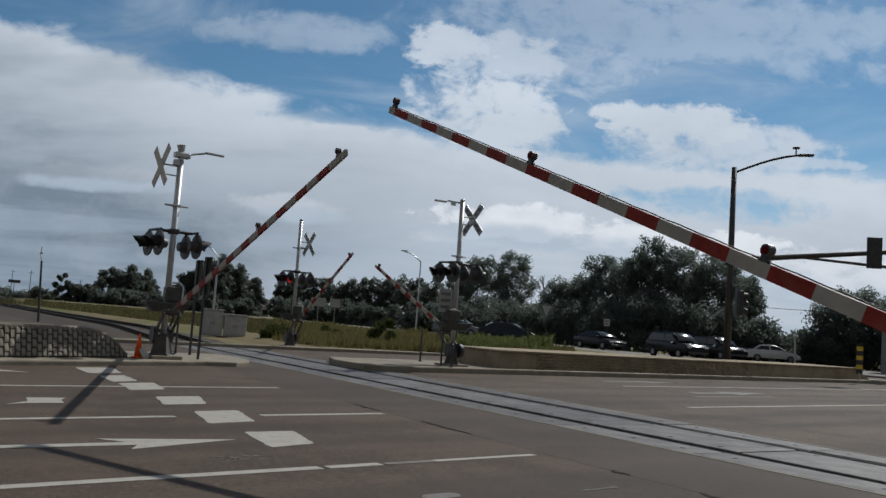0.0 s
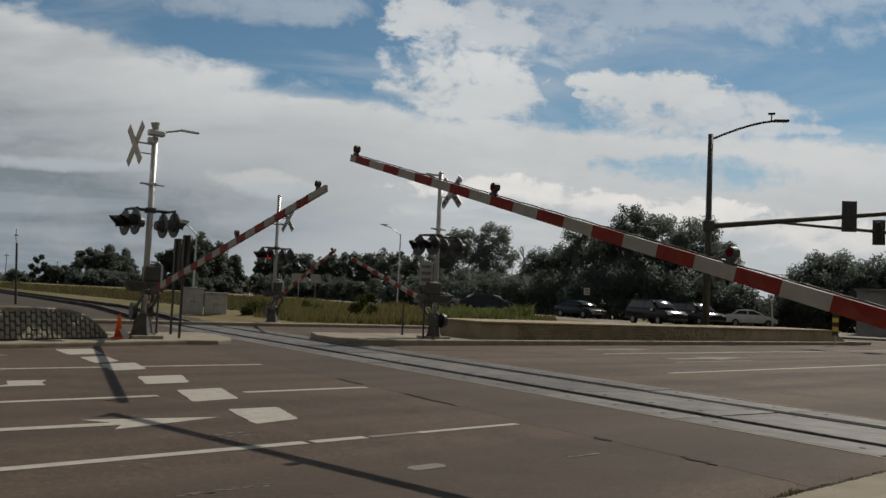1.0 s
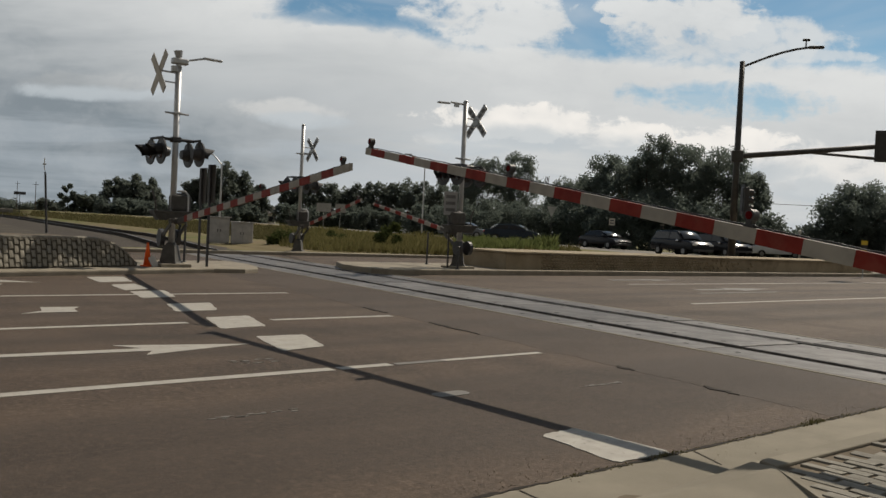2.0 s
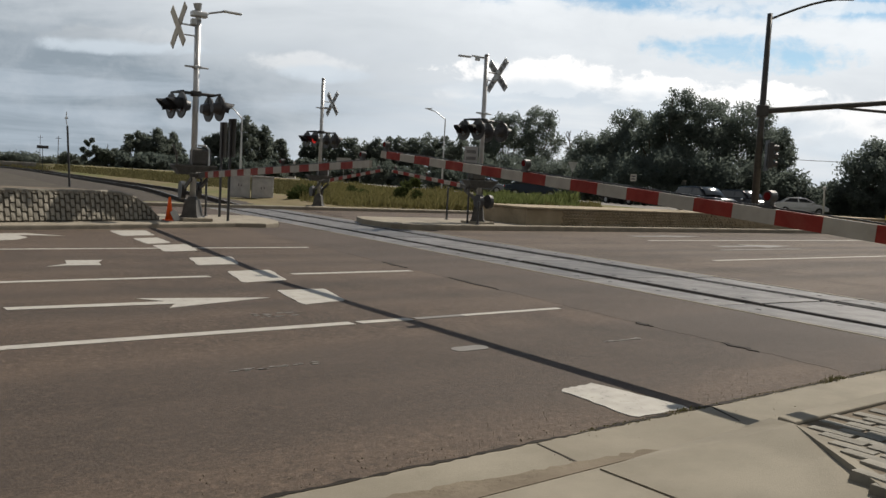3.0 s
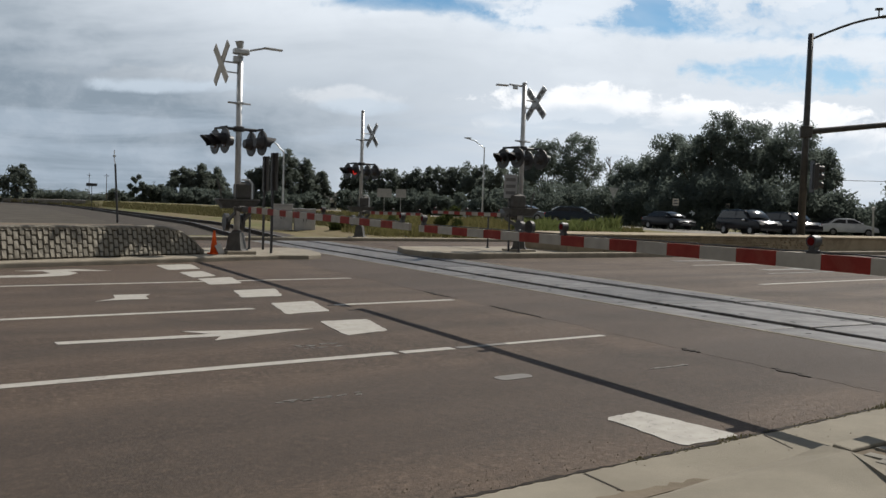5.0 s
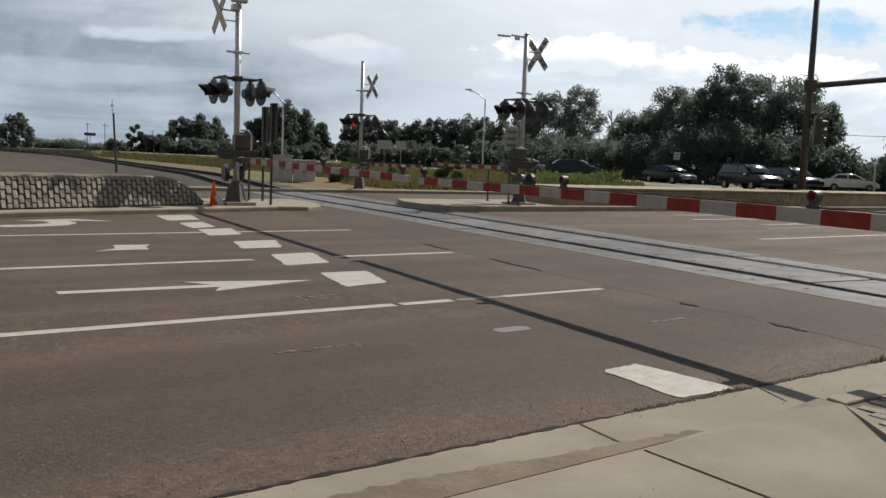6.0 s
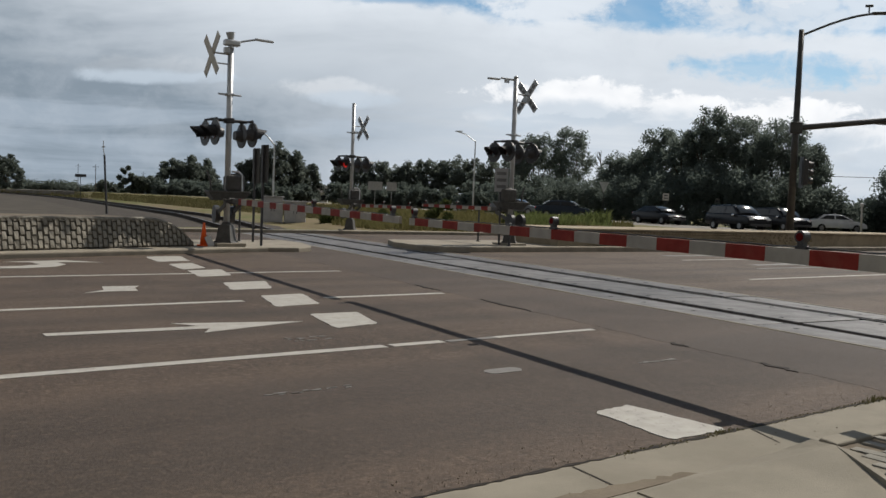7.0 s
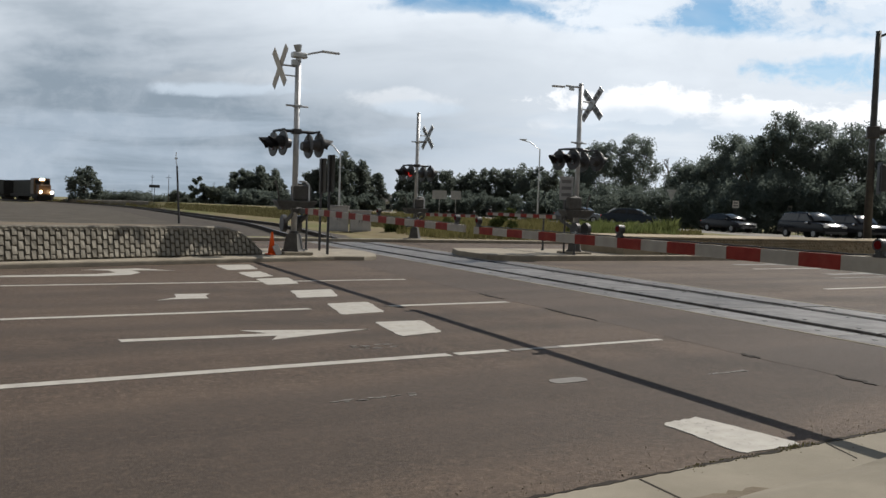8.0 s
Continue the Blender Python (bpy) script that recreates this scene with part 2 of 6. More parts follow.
def paint_material(name, colour, wear, under, scale=7.0):
    """Road paint, chipped so that the asphalt shows."""
    m = bpy.data.materials.new(name)
    m.use_nodes = True
    t = m.node_tree
    k = Nodes(t)
    bsdf = t.nodes["Principled BSDF"]
    co = k.node("ShaderNodeTexCoord").outputs["Object"]
    chips = k.step(k.noise(co, scale * 3, 8, 0.75, 0.3), 0.56, 0.66)
    big = k.step(k.noise(co, scale * 0.2, 4, 0.6, 0.2), 0.3, 0.75)
    f = k.math("MULTIPLY", k.math("MULTIPLY_ADD", big, 0.7, 0.35), k.math("MULTIPLY", chips, wear), clamp=True)
    dirt = k.mix(k.step(k.noise(co, scale, 5, 0.6), 0.3, 0.75), colour, tuple(c * 0.8 for c in colour))
    k.put(bsdf.inputs["Base Color"], k.mix(f, dirt, under))
    bsdf.inputs["Roughness"].default_value = 0.7
    bsdf.inputs["Specular IOR Level"].default_value = 0.2
    return m


def leaf_material(name, dark, light, through=0.25):
    m = bpy.data.materials.new(name)
    m.use_nodes = True
    t = m.node_tree
    t.nodes.clear()
    k = Nodes(t)
    isl = k.node("ShaderNodeNewGeometry").outputs["Random Per Island"]
    co = k.node("ShaderNodeTexCoord").outputs["Object"]
    n = k.noise(co, 0.8, 3, 0.6)
    f = k.math("ADD", k.math("MULTIPLY", isl, 0.6), k.math("MULTIPLY", n, 0.4))
    col = k.mix(f, dark, light)
    d = k.node("ShaderNodeBsdfDiffuse")
    k.put(d.inputs[0], col)
    tr = k.node("ShaderNodeBsdfTranslucent")
    k.put(tr.inputs[0], col)
    mx = k.node("ShaderNodeMixShader")
    mx.inputs[0].default_value = through
    k.link(d.outputs[0], mx.inputs[1]), k.link(tr.outputs[0], mx.inputs[2])
    out = k.node("ShaderNodeOutputMaterial")
    k.link(mx.outputs[0], out.inputs[0])
    return m


def ground_material():
    m = bpy.data.materials.new("dry_grass_ground")
    m.use_nodes = True
    t = m.node_tree
    k = Nodes(t)
    bsdf = t.nodes["Principled BSDF"]
    co = k.node("ShaderNodeTexCoord").outputs["Object"]
    a = k.noise(k.scaled(co, 0.02, 0.06, 1), 1.0, 6, 0.65, 0.5)
    b = k.noise(co, 0.6, 6, 0.7, 0.3)
    c = k.noise(co, 9, 4, 0.7)
    col = k.mix(k.step(a, 0.38, 0.62), (0.17, 0.135, 0.085), (0.12, 0.13, 0.05))
    col = k.mix(k.math("MULTIPLY", k.step(b, 0.45, 0.7), 0.6), col, (0.22, 0.18, 0.115))
    col = k.mix(k.math("MULTIPLY", k.step(c, 0.5, 0.75), 0.4), col, (0.07, 0.075, 0.035))
    k.put(bsdf.inputs["Base Color"], col)
    bsdf.inputs["Roughness"].default_value = 0.95
    bsdf.inputs["Specular IOR Level"].default_value = 0.05
    return m


ASPHALT = asphalt_material()
NEWER_ASPHALT = asphalt_material("newer_asphalt", (0.070, 0.059, 0.052), 0.5)
UNDER = (0.08, 0.07, 0.062)
PAINT = paint_material("worn_white_paint", (0.37, 0.35, 0.31), 1.0, UNDER)
PAINT_FADED = paint_material("faded_white_paint", (0.17, 0.16, 0.145), 1.0, UNDER, 9.0)
TAR = material("tar_seal", ((0.017, 0.014, 0.011), (0.03, 0.025, 0.02)), 4, 0.9, 0, 0.2, 40)
CONCRETE = material("pale_concrete", ((0.188, 0.168, 0.130), (0.245, 0.220, 0.172)), 1.4, 0.85, 0, 0.25, 90, stain=((0.19, 0.165, 0.13), 0.9, 0.5))
KERB = material("kerb_concrete", ((0.215, 0.19, 0.15), (0.28, 0.25, 0.20)), 2.5, 0.88, 0, 0.3, 70, stain=((0.17, 0.15, 0.12), 1.6, 0.6))
PANEL = material("crossing_panel_concrete", ((0.080, 0.076, 0.073), (0.148, 0.141, 0.135)), 3.5, 0.55, 0, 0.3, 60, stain=((0.055, 0.050, 0.046), 1.1, 0.85), random_amount=0.4)
BLOCK = material("stone_block", ((0.165, 0.152, 0.125), (0.25, 0.232, 0.195)), 6, 0.9, 0, 0.5, 30, stain=((0.13, 0.115, 0.09), 3, 0.5), random_amount=0.4)
MORTAR = material("dark_joint", ((0.055, 0.049, 0.04), (0.085, 0.076, 0.062)), 6, 0.95, 0, 0.4, 60)
PLANTER = material("planter_concrete", ((0.25, 0.205, 0.14), (0.33, 0.275, 0.195)), 1.6, 0.9, 0, 0.3, 60, stain=((0.17, 0.135, 0.09), 1.0, 0.6))
PAVER = material("grey_paver", ((0.18, 0.168, 0.14), (0.25, 0.235, 0.20)), 7, 0.85, 0, 0.4, 50, random_amount=0.35)
BALLAST = material("ballast_gravel", ((0.050, 0.043, 0.036), (0.085, 0.073, 0.061)), 9, 0.95, 0, 1.0, 18, stain=((0.06, 0.053, 0.046), 0.5, 0.7))
YARD = material("dusty_gravel_yard", ((0.052, 0.045, 0.036), (0.085, 0.074, 0.060)), 0.5, 0.95, 0, 1.0, 14, stain=((0.055, 0.048, 0.040), 0.12, 0.7))
DIRT = material("brown_dirt", ((0.125, 0.102, 0.074), (0.18, 0.150, 0.112)), 2.5, 0.97, 0, 0.6, 35, stain=((0.12, 0.10, 0.075), 6, 0.5))
RAIL = material("rail_steel", ((0.03, 0.024, 0.02), (0.052, 0.041, 0.033)), 8, 0.75, 0.0, 0.2, 60)
RAIL_TOP = material("polished_rail_head", ((0.16, 0.155, 0.15), (0.22, 0.215, 0.21)), 5, 0.5, 0.9, 0.05, 60)
# near black that stands for the shade down in the crossing's gaps and holes
GAP_BLACK = material("gap_black", ((0.010, 0.010, 0.010), (0.018, 0.018, 0.017)), 6, 0.8, 0, 0.2, 50)
WOOD = material("creosoted_timber", ((0.06, 0.045, 0.035), (0.11, 0.085, 0.065)), 5, 0.9, 0, 0.5, 30, random_amount=0.3)
CAST = material("dark_weathered_cast_metal", ((0.065, 0.062, 0.058), (0.10, 0.096, 0.09)), 6, 0.7, 0.3, 0.2, 40, stain=((0.05, 0.045, 0.04), 3, 0.5))
GALV = material("galvanised_steel", ((0.42, 0.43, 0.44), (0.55, 0.56, 0.57)), 7, 0.48, 0.75, 0.08, 50, stain=((0.28, 0.27, 0.25), 3, 0.5))
ALU = material("brushed_aluminium", ((0.40, 0.41, 0.42), (0.50, 0.51, 0.52)), 5, 0.5, 0.6, 0.05, 80)
BLACK = material("black_painted_metal", ((0.025, 0.025, 0.027), (0.045, 0.045, 0.048)), 9, 0.5, 0.0, 0.1, 50)
DARKPOLE = material("dark_bronze_paint", ((0.035, 0.034, 0.033), (0.055, 0.053, 0.05)), 5, 0.45, 0.2, 0.08, 50)
SIGNBACK = material("sign_back_metal", ((0.33, 0.34, 0.35), (0.43, 0.44, 0.45)), 5, 0.5, 0.6, 0.05, 50)
WHITE = material("white_sheeting", ((0.46, 0.435, 0.385), (0.55, 0.52, 0.465)), 5, 0.55, 0, 0.05, 60, stain=((0.5, 0.48, 0.45), 4, 0.4))
# arm white kept below WHITE for dirt and for the arms' backlit side
ARM_WHITE = material("dulled_white_sheeting", ((0.30, 0.28, 0.245), (0.37, 0.345, 0.305)), 5, 0.55, 0, 0.05, 60, stain=((0.33, 0.31, 0.28), 4, 0.5))
RED = material("red_sheeting", ((0.185, 0.024, 0.018), (0.24, 0.034, 0.025)), 5, 0.6, 0, 0.05, 60, stain=((0.25, 0.07, 0.05), 4, 0.5))
ORANGE = material("orange_plastic", ((0.75, 0.10, 0.02), (0.85, 0.14, 0.03)), 5, 0.55, 0, 0.05, 60)
LENS_OFF = material("unlit_red_lens", ((0.022, 0.007, 0.007), (0.034, 0.009, 0.009)), 20, 0.22, 0, 0.05, 90, coat=0.3)
LENS_ARM = material("dim_red_lens", ((0.05, 0.002, 0.002), (0.06, 0.003, 0.003)), 20, 0.8, 0, 0, 90, emit=((1.0, 0.0, 0.0), 0.01))
LENS_ON = material("lit_red_lens", ((0.3, 0.012, 0.01), (0.35, 0.018, 0.012)), 20, 0.5, 0, 0, 90, emit=((1.0, 0.03, 0.02), 0.35))
GREEN_OFF = material("dark_signal_lens", ((0.02, 0.02, 0.02), (0.03, 0.03, 0.03)), 20, 0.3, 0, 0, 90)
BARK = material("grey_bark", ((0.07, 0.055, 0.042), (0.13, 0.105, 0.085)), 5, 0.95, 0, 0.8, 14)
# leaf colour lifted and cooled, so that it carries the bluish distance haze
LEAF_HAZED = leaf_material("hazed_summer_leaves", (0.118, 0.143, 0.126), (0.168, 0.195, 0.170), 0.66)
LEAF_GREY = leaf_material("grey_green_leaves", (0.105, 0.124, 0.106), (0.150, 0.170, 0.146), 0.64)
# undergrowth leaves: the shade below the trees is put into their darker colour
LEAF_SHADED = leaf_material("shaded_shrub_leaves", (0.100, 0.122, 0.108), (0.140, 0.164, 0.142), 0.62)
LEAF_BUSH = leaf_material("scrub_leaves", (0.035, 0.050, 0.018), (0.11, 0.125, 0.05))
GRASS = leaf_material("yellow_green_grass", (0.095, 0.092, 0.034), (0.21, 0.185, 0.085), 0.3)
GRASS_GREEN = leaf_material("fresh_green_weeds", (0.085, 0.110, 0.035), (0.19, 0.21, 0.085), 0.35)
STRAW = leaf_material("dry_straw_grass", (0.085, 0.082, 0.038), (0.19, 0.168, 0.085), 0.2)
GROUND = ground_material()
GLASS = material("dark_car_glass", ((0.012, 0.014, 0.016), (0.02, 0.022, 0.025)), 3, 0.10, 0, 0, 50, coat=0.15)
TYRE = material("tyre_rubber", ((0.015, 0.015, 0.015), (0.03, 0.03, 0.03)), 8, 0.85, 0, 0.2, 60)
POLISHED = material("polished_chrome", ((0.65, 0.65, 0.65), (0.75, 0.75, 0.75)), 5, 0.1, 1.0, 0, 50)
CHROME = material("bright_trim", ((0.2, 0.2, 0.2), (0.28, 0.28, 0.28)), 5, 0.35, 1.0, 0, 50)
HEADLIGHT = material("headlamp_glass", ((0.5, 0.5, 0.5), (0.65, 0.65, 0.65)), 5, 0.12, 0, 0, 50, coat=0.5)
TAIL = material("tail_lamp", ((0.3, 0.02, 0.02), (0.4, 0.03, 0.03)), 5, 0.2, 0, 0, 50, coat=0.5)


def car_paint(name, c):
    return material(name, (c, tuple(min(1, v * 1.15) for v in c)), 2, 0.14, 0.0, 0, 50, coat=0.6)


CAR_DARK = car_paint("dark_blue_car_paint", (0.02, 0.028, 0.04))
CAR_BLACK = car_paint("black_car_paint", (0.012, 0.012, 0.014))
for dark_paint in (CAR_DARK, CAR_BLACK):
    dark_paint.node_tree.nodes["Principled BSDF"].inputs["Specular IOR Level"].default_value = 0.15
    dark_paint.node_tree.nodes["Principled BSDF"].inputs["Coat Weight"].default_value = 0.0
GLASS.node_tree.nodes["Principled BSDF"].inputs["Specular IOR Level"].default_value = 0.2
CAR_SILVER = car_paint("silver_car_paint", (0.42, 0.43, 0.45))
CAR_GREY = car_paint("grey_car_paint", (0.10, 0.11, 0.12))
LOCO_YELLOW = material("yellow_locomotive_paint", ((0.045, 0.022, 0.008), (0.07, 0.032, 0.010)), 1.5, 0.45, 0, 0.05, 30, stain=((0.06, 0.035, 0.015), 1.2, 0.5))
LOCO_DARK = material("dark_locomotive_paint", ((0.014, 0.013, 0.012), (0.024, 0.022, 0.02)), 1.5, 0.6, 0, 0.1, 30)
LOCO_LAMP = material("locomotive_headlight", ((0.9, 0.8, 0.6), (0.95, 0.85, 0.65)), 5, 0.3, 0, 0, 50, emit=((1.0, 0.80, 0.50), 60.0))
WALLPALE = material("pale_house_wall", ((0.42, 0.41, 0.39), (0.50, 0.49, 0.47)), 2, 0.85, 0, 0.1, 30)
SHEDGREY = material("grey_sheet_wall", ((0.20, 0.20, 0.21), (0.26, 0.26, 0.27)), 1.5, 0.75, 0, 0.1, 25, stain=((0.15, 0.15, 0.15), 0.6, 0.5))
ROOFGREY = material("grey_shingle_roof", ((0.10, 0.095, 0.09), (0.16, 0.15, 0.145)), 3, 0.9, 0, 0.3, 20)
YELLOW = material("yellow_sheeting", ((0.6, 0.42, 0.03), (0.7, 0.5, 0.05)), 4, 0.5, 0, 0.02, 40)
CABINET = material("pale_grey_cabinet_paint", ((0.36, 0.355, 0.36), (0.45, 0.44, 0.44)), 3, 0.6, 0, 0.05, 30, stain=((0.25, 0.24, 0.22), 2, 0.4))
SIGNGREY = material("grey_sign_face", ((0.26, 0.265, 0.27), (0.32, 0.325, 0.33)), 4, 0.5, 0, 0.02, 40)
SIGNDARK = material("dark_sign_print", ((0.13, 0.13, 0.135), (0.17, 0.17, 0.175)), 4, 0.6, 0, 0, 40)


# ---- mesh helpers ----
def part(name, bm, mat, parent=None, label=""):
    """Links a bmesh as one object under a thing or a part."""
    me = bpy.data.meshes.new(name)
    bm.to_mesh(me)
    bm.free()
    me.materials.append(mat)
    ob = new(name, me)
    ob.parent = parent
    if label:
        ob["label"] = label
    return ob


def empty(name, m, label, category, group="", kind=""):
    ob = new(name)
    ob.empty_display_size = 0.2
    ob.matrix_world = m
    return tagged(ob, label, category, group, kind)


def box(bm, c, s, m=None, bevel=0.0):
    r = bmesh.ops.create_cube(bm, size=1.0)
    bmesh.ops.scale(bm, vec=s, verts=r["verts"])
    bmesh.ops.translate(bm, vec=c, verts=r["verts"])
    if bevel:
        edges = list({e for v in r["verts"] for e in v.link_edges})
        out = bmesh.ops.bevel(bm, geom=edges, offset=bevel, segments=2, affect="EDGES", profile=0.5)
        vs = list({v for f in out["faces"] for v in f.verts} | {v for v in r["verts"] if v.is_valid})
    else:
        vs = r["verts"]
    if m is not None:
        bmesh.ops.transform(bm, matrix=m, verts=vs)
    return bm


def rod(bm, a, b, r0, r1=None, seg=12, caps=True):
    """A round bar from a to b."""
    a, b = Vector(a), Vector(b)
    d = b - a
    r = bmesh.ops.create_cone(bm, cap_ends=caps, segments=seg, radius1=r0, radius2=r0 if r1 is None else r1, depth=d.length)
    m = Matrix.Translation((a + b) / 2) @ d.to_track_quat("Z", "Y").to_matrix().to_4x4()
    bmesh.ops.transform(bm, matrix=m, verts=r["verts"])
    return bm


def chain(bm, pts, r, seg=8):
    for a, b in zip(pts, pts[1:]):
        rod(bm, a, b, r, None, seg)
    return bm


def prism(bm, outline, z0, z1, bevel=0.0):
    """An upright block over a flat outline of (x, y)."""
    lo = [bm.verts.new((x, y, z0)) for x, y in outline]
    hi = [bm.verts.new((x, y, z1)) for x, y in outline]
    n = len(outline)
    bm.faces.new(list(reversed(lo)))
    top = bm.faces.new(hi)
    for i in range(n):
        bm.faces.new((lo[i], lo[(i + 1) % n], hi[(i + 1) % n], hi[i]))
    bmesh.ops.recalc_face_normals(bm, faces=bm.faces[:])
    if bevel:
        bmesh.ops.bevel(bm, geom=list(top.edges), offset=bevel, segments=2, affect="EDGES", profile=0.5)
    return bm


def fresh():
    return bmesh.new()


def smooth(ob):
    for p in ob.data.polygons:
        p.use_smooth = True
    return ob


def structure(name, bm, mat, label, category):
    return tagged(part(name, bm, mat), label, category, "", "structure")


def sheet(name, outline, z0, z1, mat, label, category, bevel=0.0):
    return structure(name, prism(fresh(), outline, z0, z1, bevel), mat, label, category)


def track_x(y):
    """The railway's centre line: straight, then a long bend."""
    x = 9.26 + 0.135 * y
    if y > 90:
        x -= 0.00150 * (y - 90) ** 2
    return x


def track_pose(y, z=0.0, side=0.0):
    e = 0.5
    way = Vector((track_x(y + e) - track_x(y - e), 2 * e, 0)).normalized()
    turn = math.degrees(math.atan2(way.y, way.x))
    return pose(track_x(y) + way.y * side, y - way.x * side, z, 0, 0, turn)


# ---- large structure ----
sheet("ground", [(-1500, -800), (2500, -800), (2500, 3000), (-1500, 3000)], -0.5, -0.06, GROUND, "flat dry grassland ground reaching to the horizon", "ground")
T0, T1 = track_x(2.88), track_x(27.2)
sheet("road_west", [(-70, 2.88), (T0 - 1.47, 2.88), (T1 - 1.47, 27.2), (-70, 27.2)], -0.3, 0.0, ASPHALT, "worn brownish grey asphalt road before the railway", "road")
sheet("road_east", [(T0 + 1.47, 2.88), (150, 2.88), (150, 27.2), (T1 + 1.47, 27.2)], -0.3, 0.0, ASPHALT, "worn brownish grey asphalt road past the railway", "road")


# the far street curves round behind the verge on slightly higher ground
STREET = ((8, 190, 0.7), (12, 150, 0.9), (20, 104, 0.9), (30, 74, 0.80), (38, 66, 0.55), (45, 60, 0.40), (52, 57, 0.22), (58, 55, 0.18), (66, 57, 0.12), (78, 62, 0.08))


def street(az):
    """Distance and height of the far street's near edge on a bearing."""
    return tuple(float(np.interp(az, [r[0] for r in STREET], [r[i] for r in STREET])) for i in (1, 2))


def bearing(az, d, z=0.0):
    return (d * math.sin(radians(az)), d * math.cos(radians(az)), z)


def loft(name, rings, mat, label, category):
    """A sheet through rows of points."""
    bm = fresh()
    vs = [[bm.verts.new(p) for p in r] for r in rings]
    for a, b in zip(vs, vs[1:]):
        for i in range(len(a) - 1):
            bm.faces.new((a[i], a[i + 1], b[i + 1], b[i]))
    bmesh.ops.recalc_face_normals(bm, faces=bm.faces[:])
    if bm.faces[0].normal.z < 0:
        bmesh.ops.reverse_faces(bm, faces=bm.faces[:])
    ob = structure(name, bm, mat, label, category)
    return ob


AZS = [8 + i for i in range(71)]
loft("far_street", [[bearing(a, street(a)[0], -0.3), bearing(a, street(a)[0], street(a)[1]), bearing(a, street(a)[0] + 16, street(a)[1] + 0.02), bearing(a, street(a)[0] + 16, -0.3)] for a in AZS],
     material("pale_asphalt", ((0.15, 0.14, 0.125), (0.20, 0.185, 0.165)), 0.8, 0.8, 0, 0.2, 50, stain=((0.11, 0.10, 0.09), 0.3, 0.5)), "pale asphalt street beyond the verge", "road")


def verge_inner(az):
    """Where the verge begins: at the far kerb, or past the railway."""
    d = 27.62 / math.cos(radians(az))
    tn = math.tan(radians(az))
    if tn > 0.145:
        d = max(d, (9.26 + 4.2) / (tn - 0.135) / math.cos(radians(az)))
    else:
        d = 400
    return min(d, street(az)[0] - 2)


def verge_height(az, t):
    return -0.05 + 0.12 * min(1.0, t * 8) + (street(az)[1] - 0.02) * t ** 1.4


loft("far_verge", [[bearing(a, verge_inner(a) + (street(a)[0] + 0.02 - verge_inner(a)) * t, verge_height(a, t)) for t in (0, 0.06, 0.13, 0.25, 0.4, 0.6, 0.8, 1.0)] for a in range(13, 56)],
     GROUND, "dry grass verge rising to the far street", "verge")


def strip(name, x0, x1, y0, y1, mat, label, z=0.004, lean=0.0):
    o = [(x0 + lean * y0, y0), (x1 + lean * y0, y0), (x1 + lean * y1, y1), (x0 + lean * y1, y1)]
    return sheet(name, o, 0.0005, z, mat, label, "road marking")


def patch(name, outline, mat, label, z=0.004):
    return sheet(name, outline, 0.0005, z, mat, label, "road marking")


# darker repaving beside the rails, with a ragged tar joint
LEAN = 0.135
random.seed(2)
patch("asphalt_patch", [(7.77 + LEAN * 2.9, 2.9), (7.77 + LEAN * 27, 27)] + [(5.9 + LEAN * y + random.uniform(-0.035, 0.035), y) for y in [27 - 0.241 * i for i in range(101)]],
      NEWER_ASPHALT,
      "darker repaved asphalt beside the rails", 0.0015)
random.seed(4)
for y0, y1 in ((3.75, 4.15), (7.5, 8.7), (9.8, 10.6), (4.95, 5.2)):
    bm = fresh()
    left, right = [], []
    steps = 9
    for i in range(steps + 1):
        y = y0 + (y1 - y0) * i / steps
        w = 0.035 * math.sin(math.pi * (i + 0.3) / (steps + 0.6)) + 0.006
        c = 5.9 + LEAN * y + random.uniform(-0.03, 0.03)
        left.append((c - w, y)), right.append((c + w * random.uniform(0.5, 1.2), y))
    prism(bm, right + left[::-1], 0.0005, 0.006)
    structure("road_joint", bm, TAR, "dark ragged tar joint in the asphalt", "road joint")

# lane lines of the near carriageway
for y, x1, w in ((13.0, 7.4, 0.12), (9.49, 7.05, 0.13), (6.14, 6.52, 0.13)):
    lab = "long worn white lane line on the asphalt"
    if y == 13.0:
        strip("lane_line", -40, x1, y - w / 2, y + w / 2, PAINT, lab)
    elif y == 9.49:
        strip("lane_line", -40, 4.1, y - w / 2, y + w / 2, PAINT, lab)
        strip("lane_line", 5.2, x1, y - w / 2, y + w / 2, PAINT, lab)
    else:
        strip("lane_line", -40, 3.96, y - w / 2, y + w / 2, PAINT, lab)
        strip("lane_line", 4.03, 4.58, y - 0.06, y + 0.06, PAINT, lab)
        strip("lane_line", 4.63, 5.2, y - 0.05, y + 0.04, PAINT_FADED, lab)
        strip("lane_line", 5.2, x1, y - 0.05, y + 0.04, PAINT, lab)
for x0, x1, y in ((14.7, 34, 9.75), (17.9, 21.5, 11.7), (18.5, 40, 14.3)):
    strip("lane_line", x0, x1, y - 0.06, y + 0.06, PAINT_FADED if x0 < 18.4 and x0 > 15 else PAINT, "worn white lane line beyond the rails")


def rounded(cx, cy, w, d, lean, r=0.045, n=4):
    """Outline of a painted block with worn corners."""
    o = []
    for sx, sy, a0 in ((1, 1, 0), (-1, 1, 90), (-1, -1, 180), (1, -1, 270)):
        for i in range(n + 1):
            a = radians(a0 + 90 * i / n)
            x = sx * (w / 2 - r) + r * math.cos(a)
            y = sy * (d / 2 - r) + r * math.sin(a)
            o.append((cx + x + lean * y, cy + y))
    return o


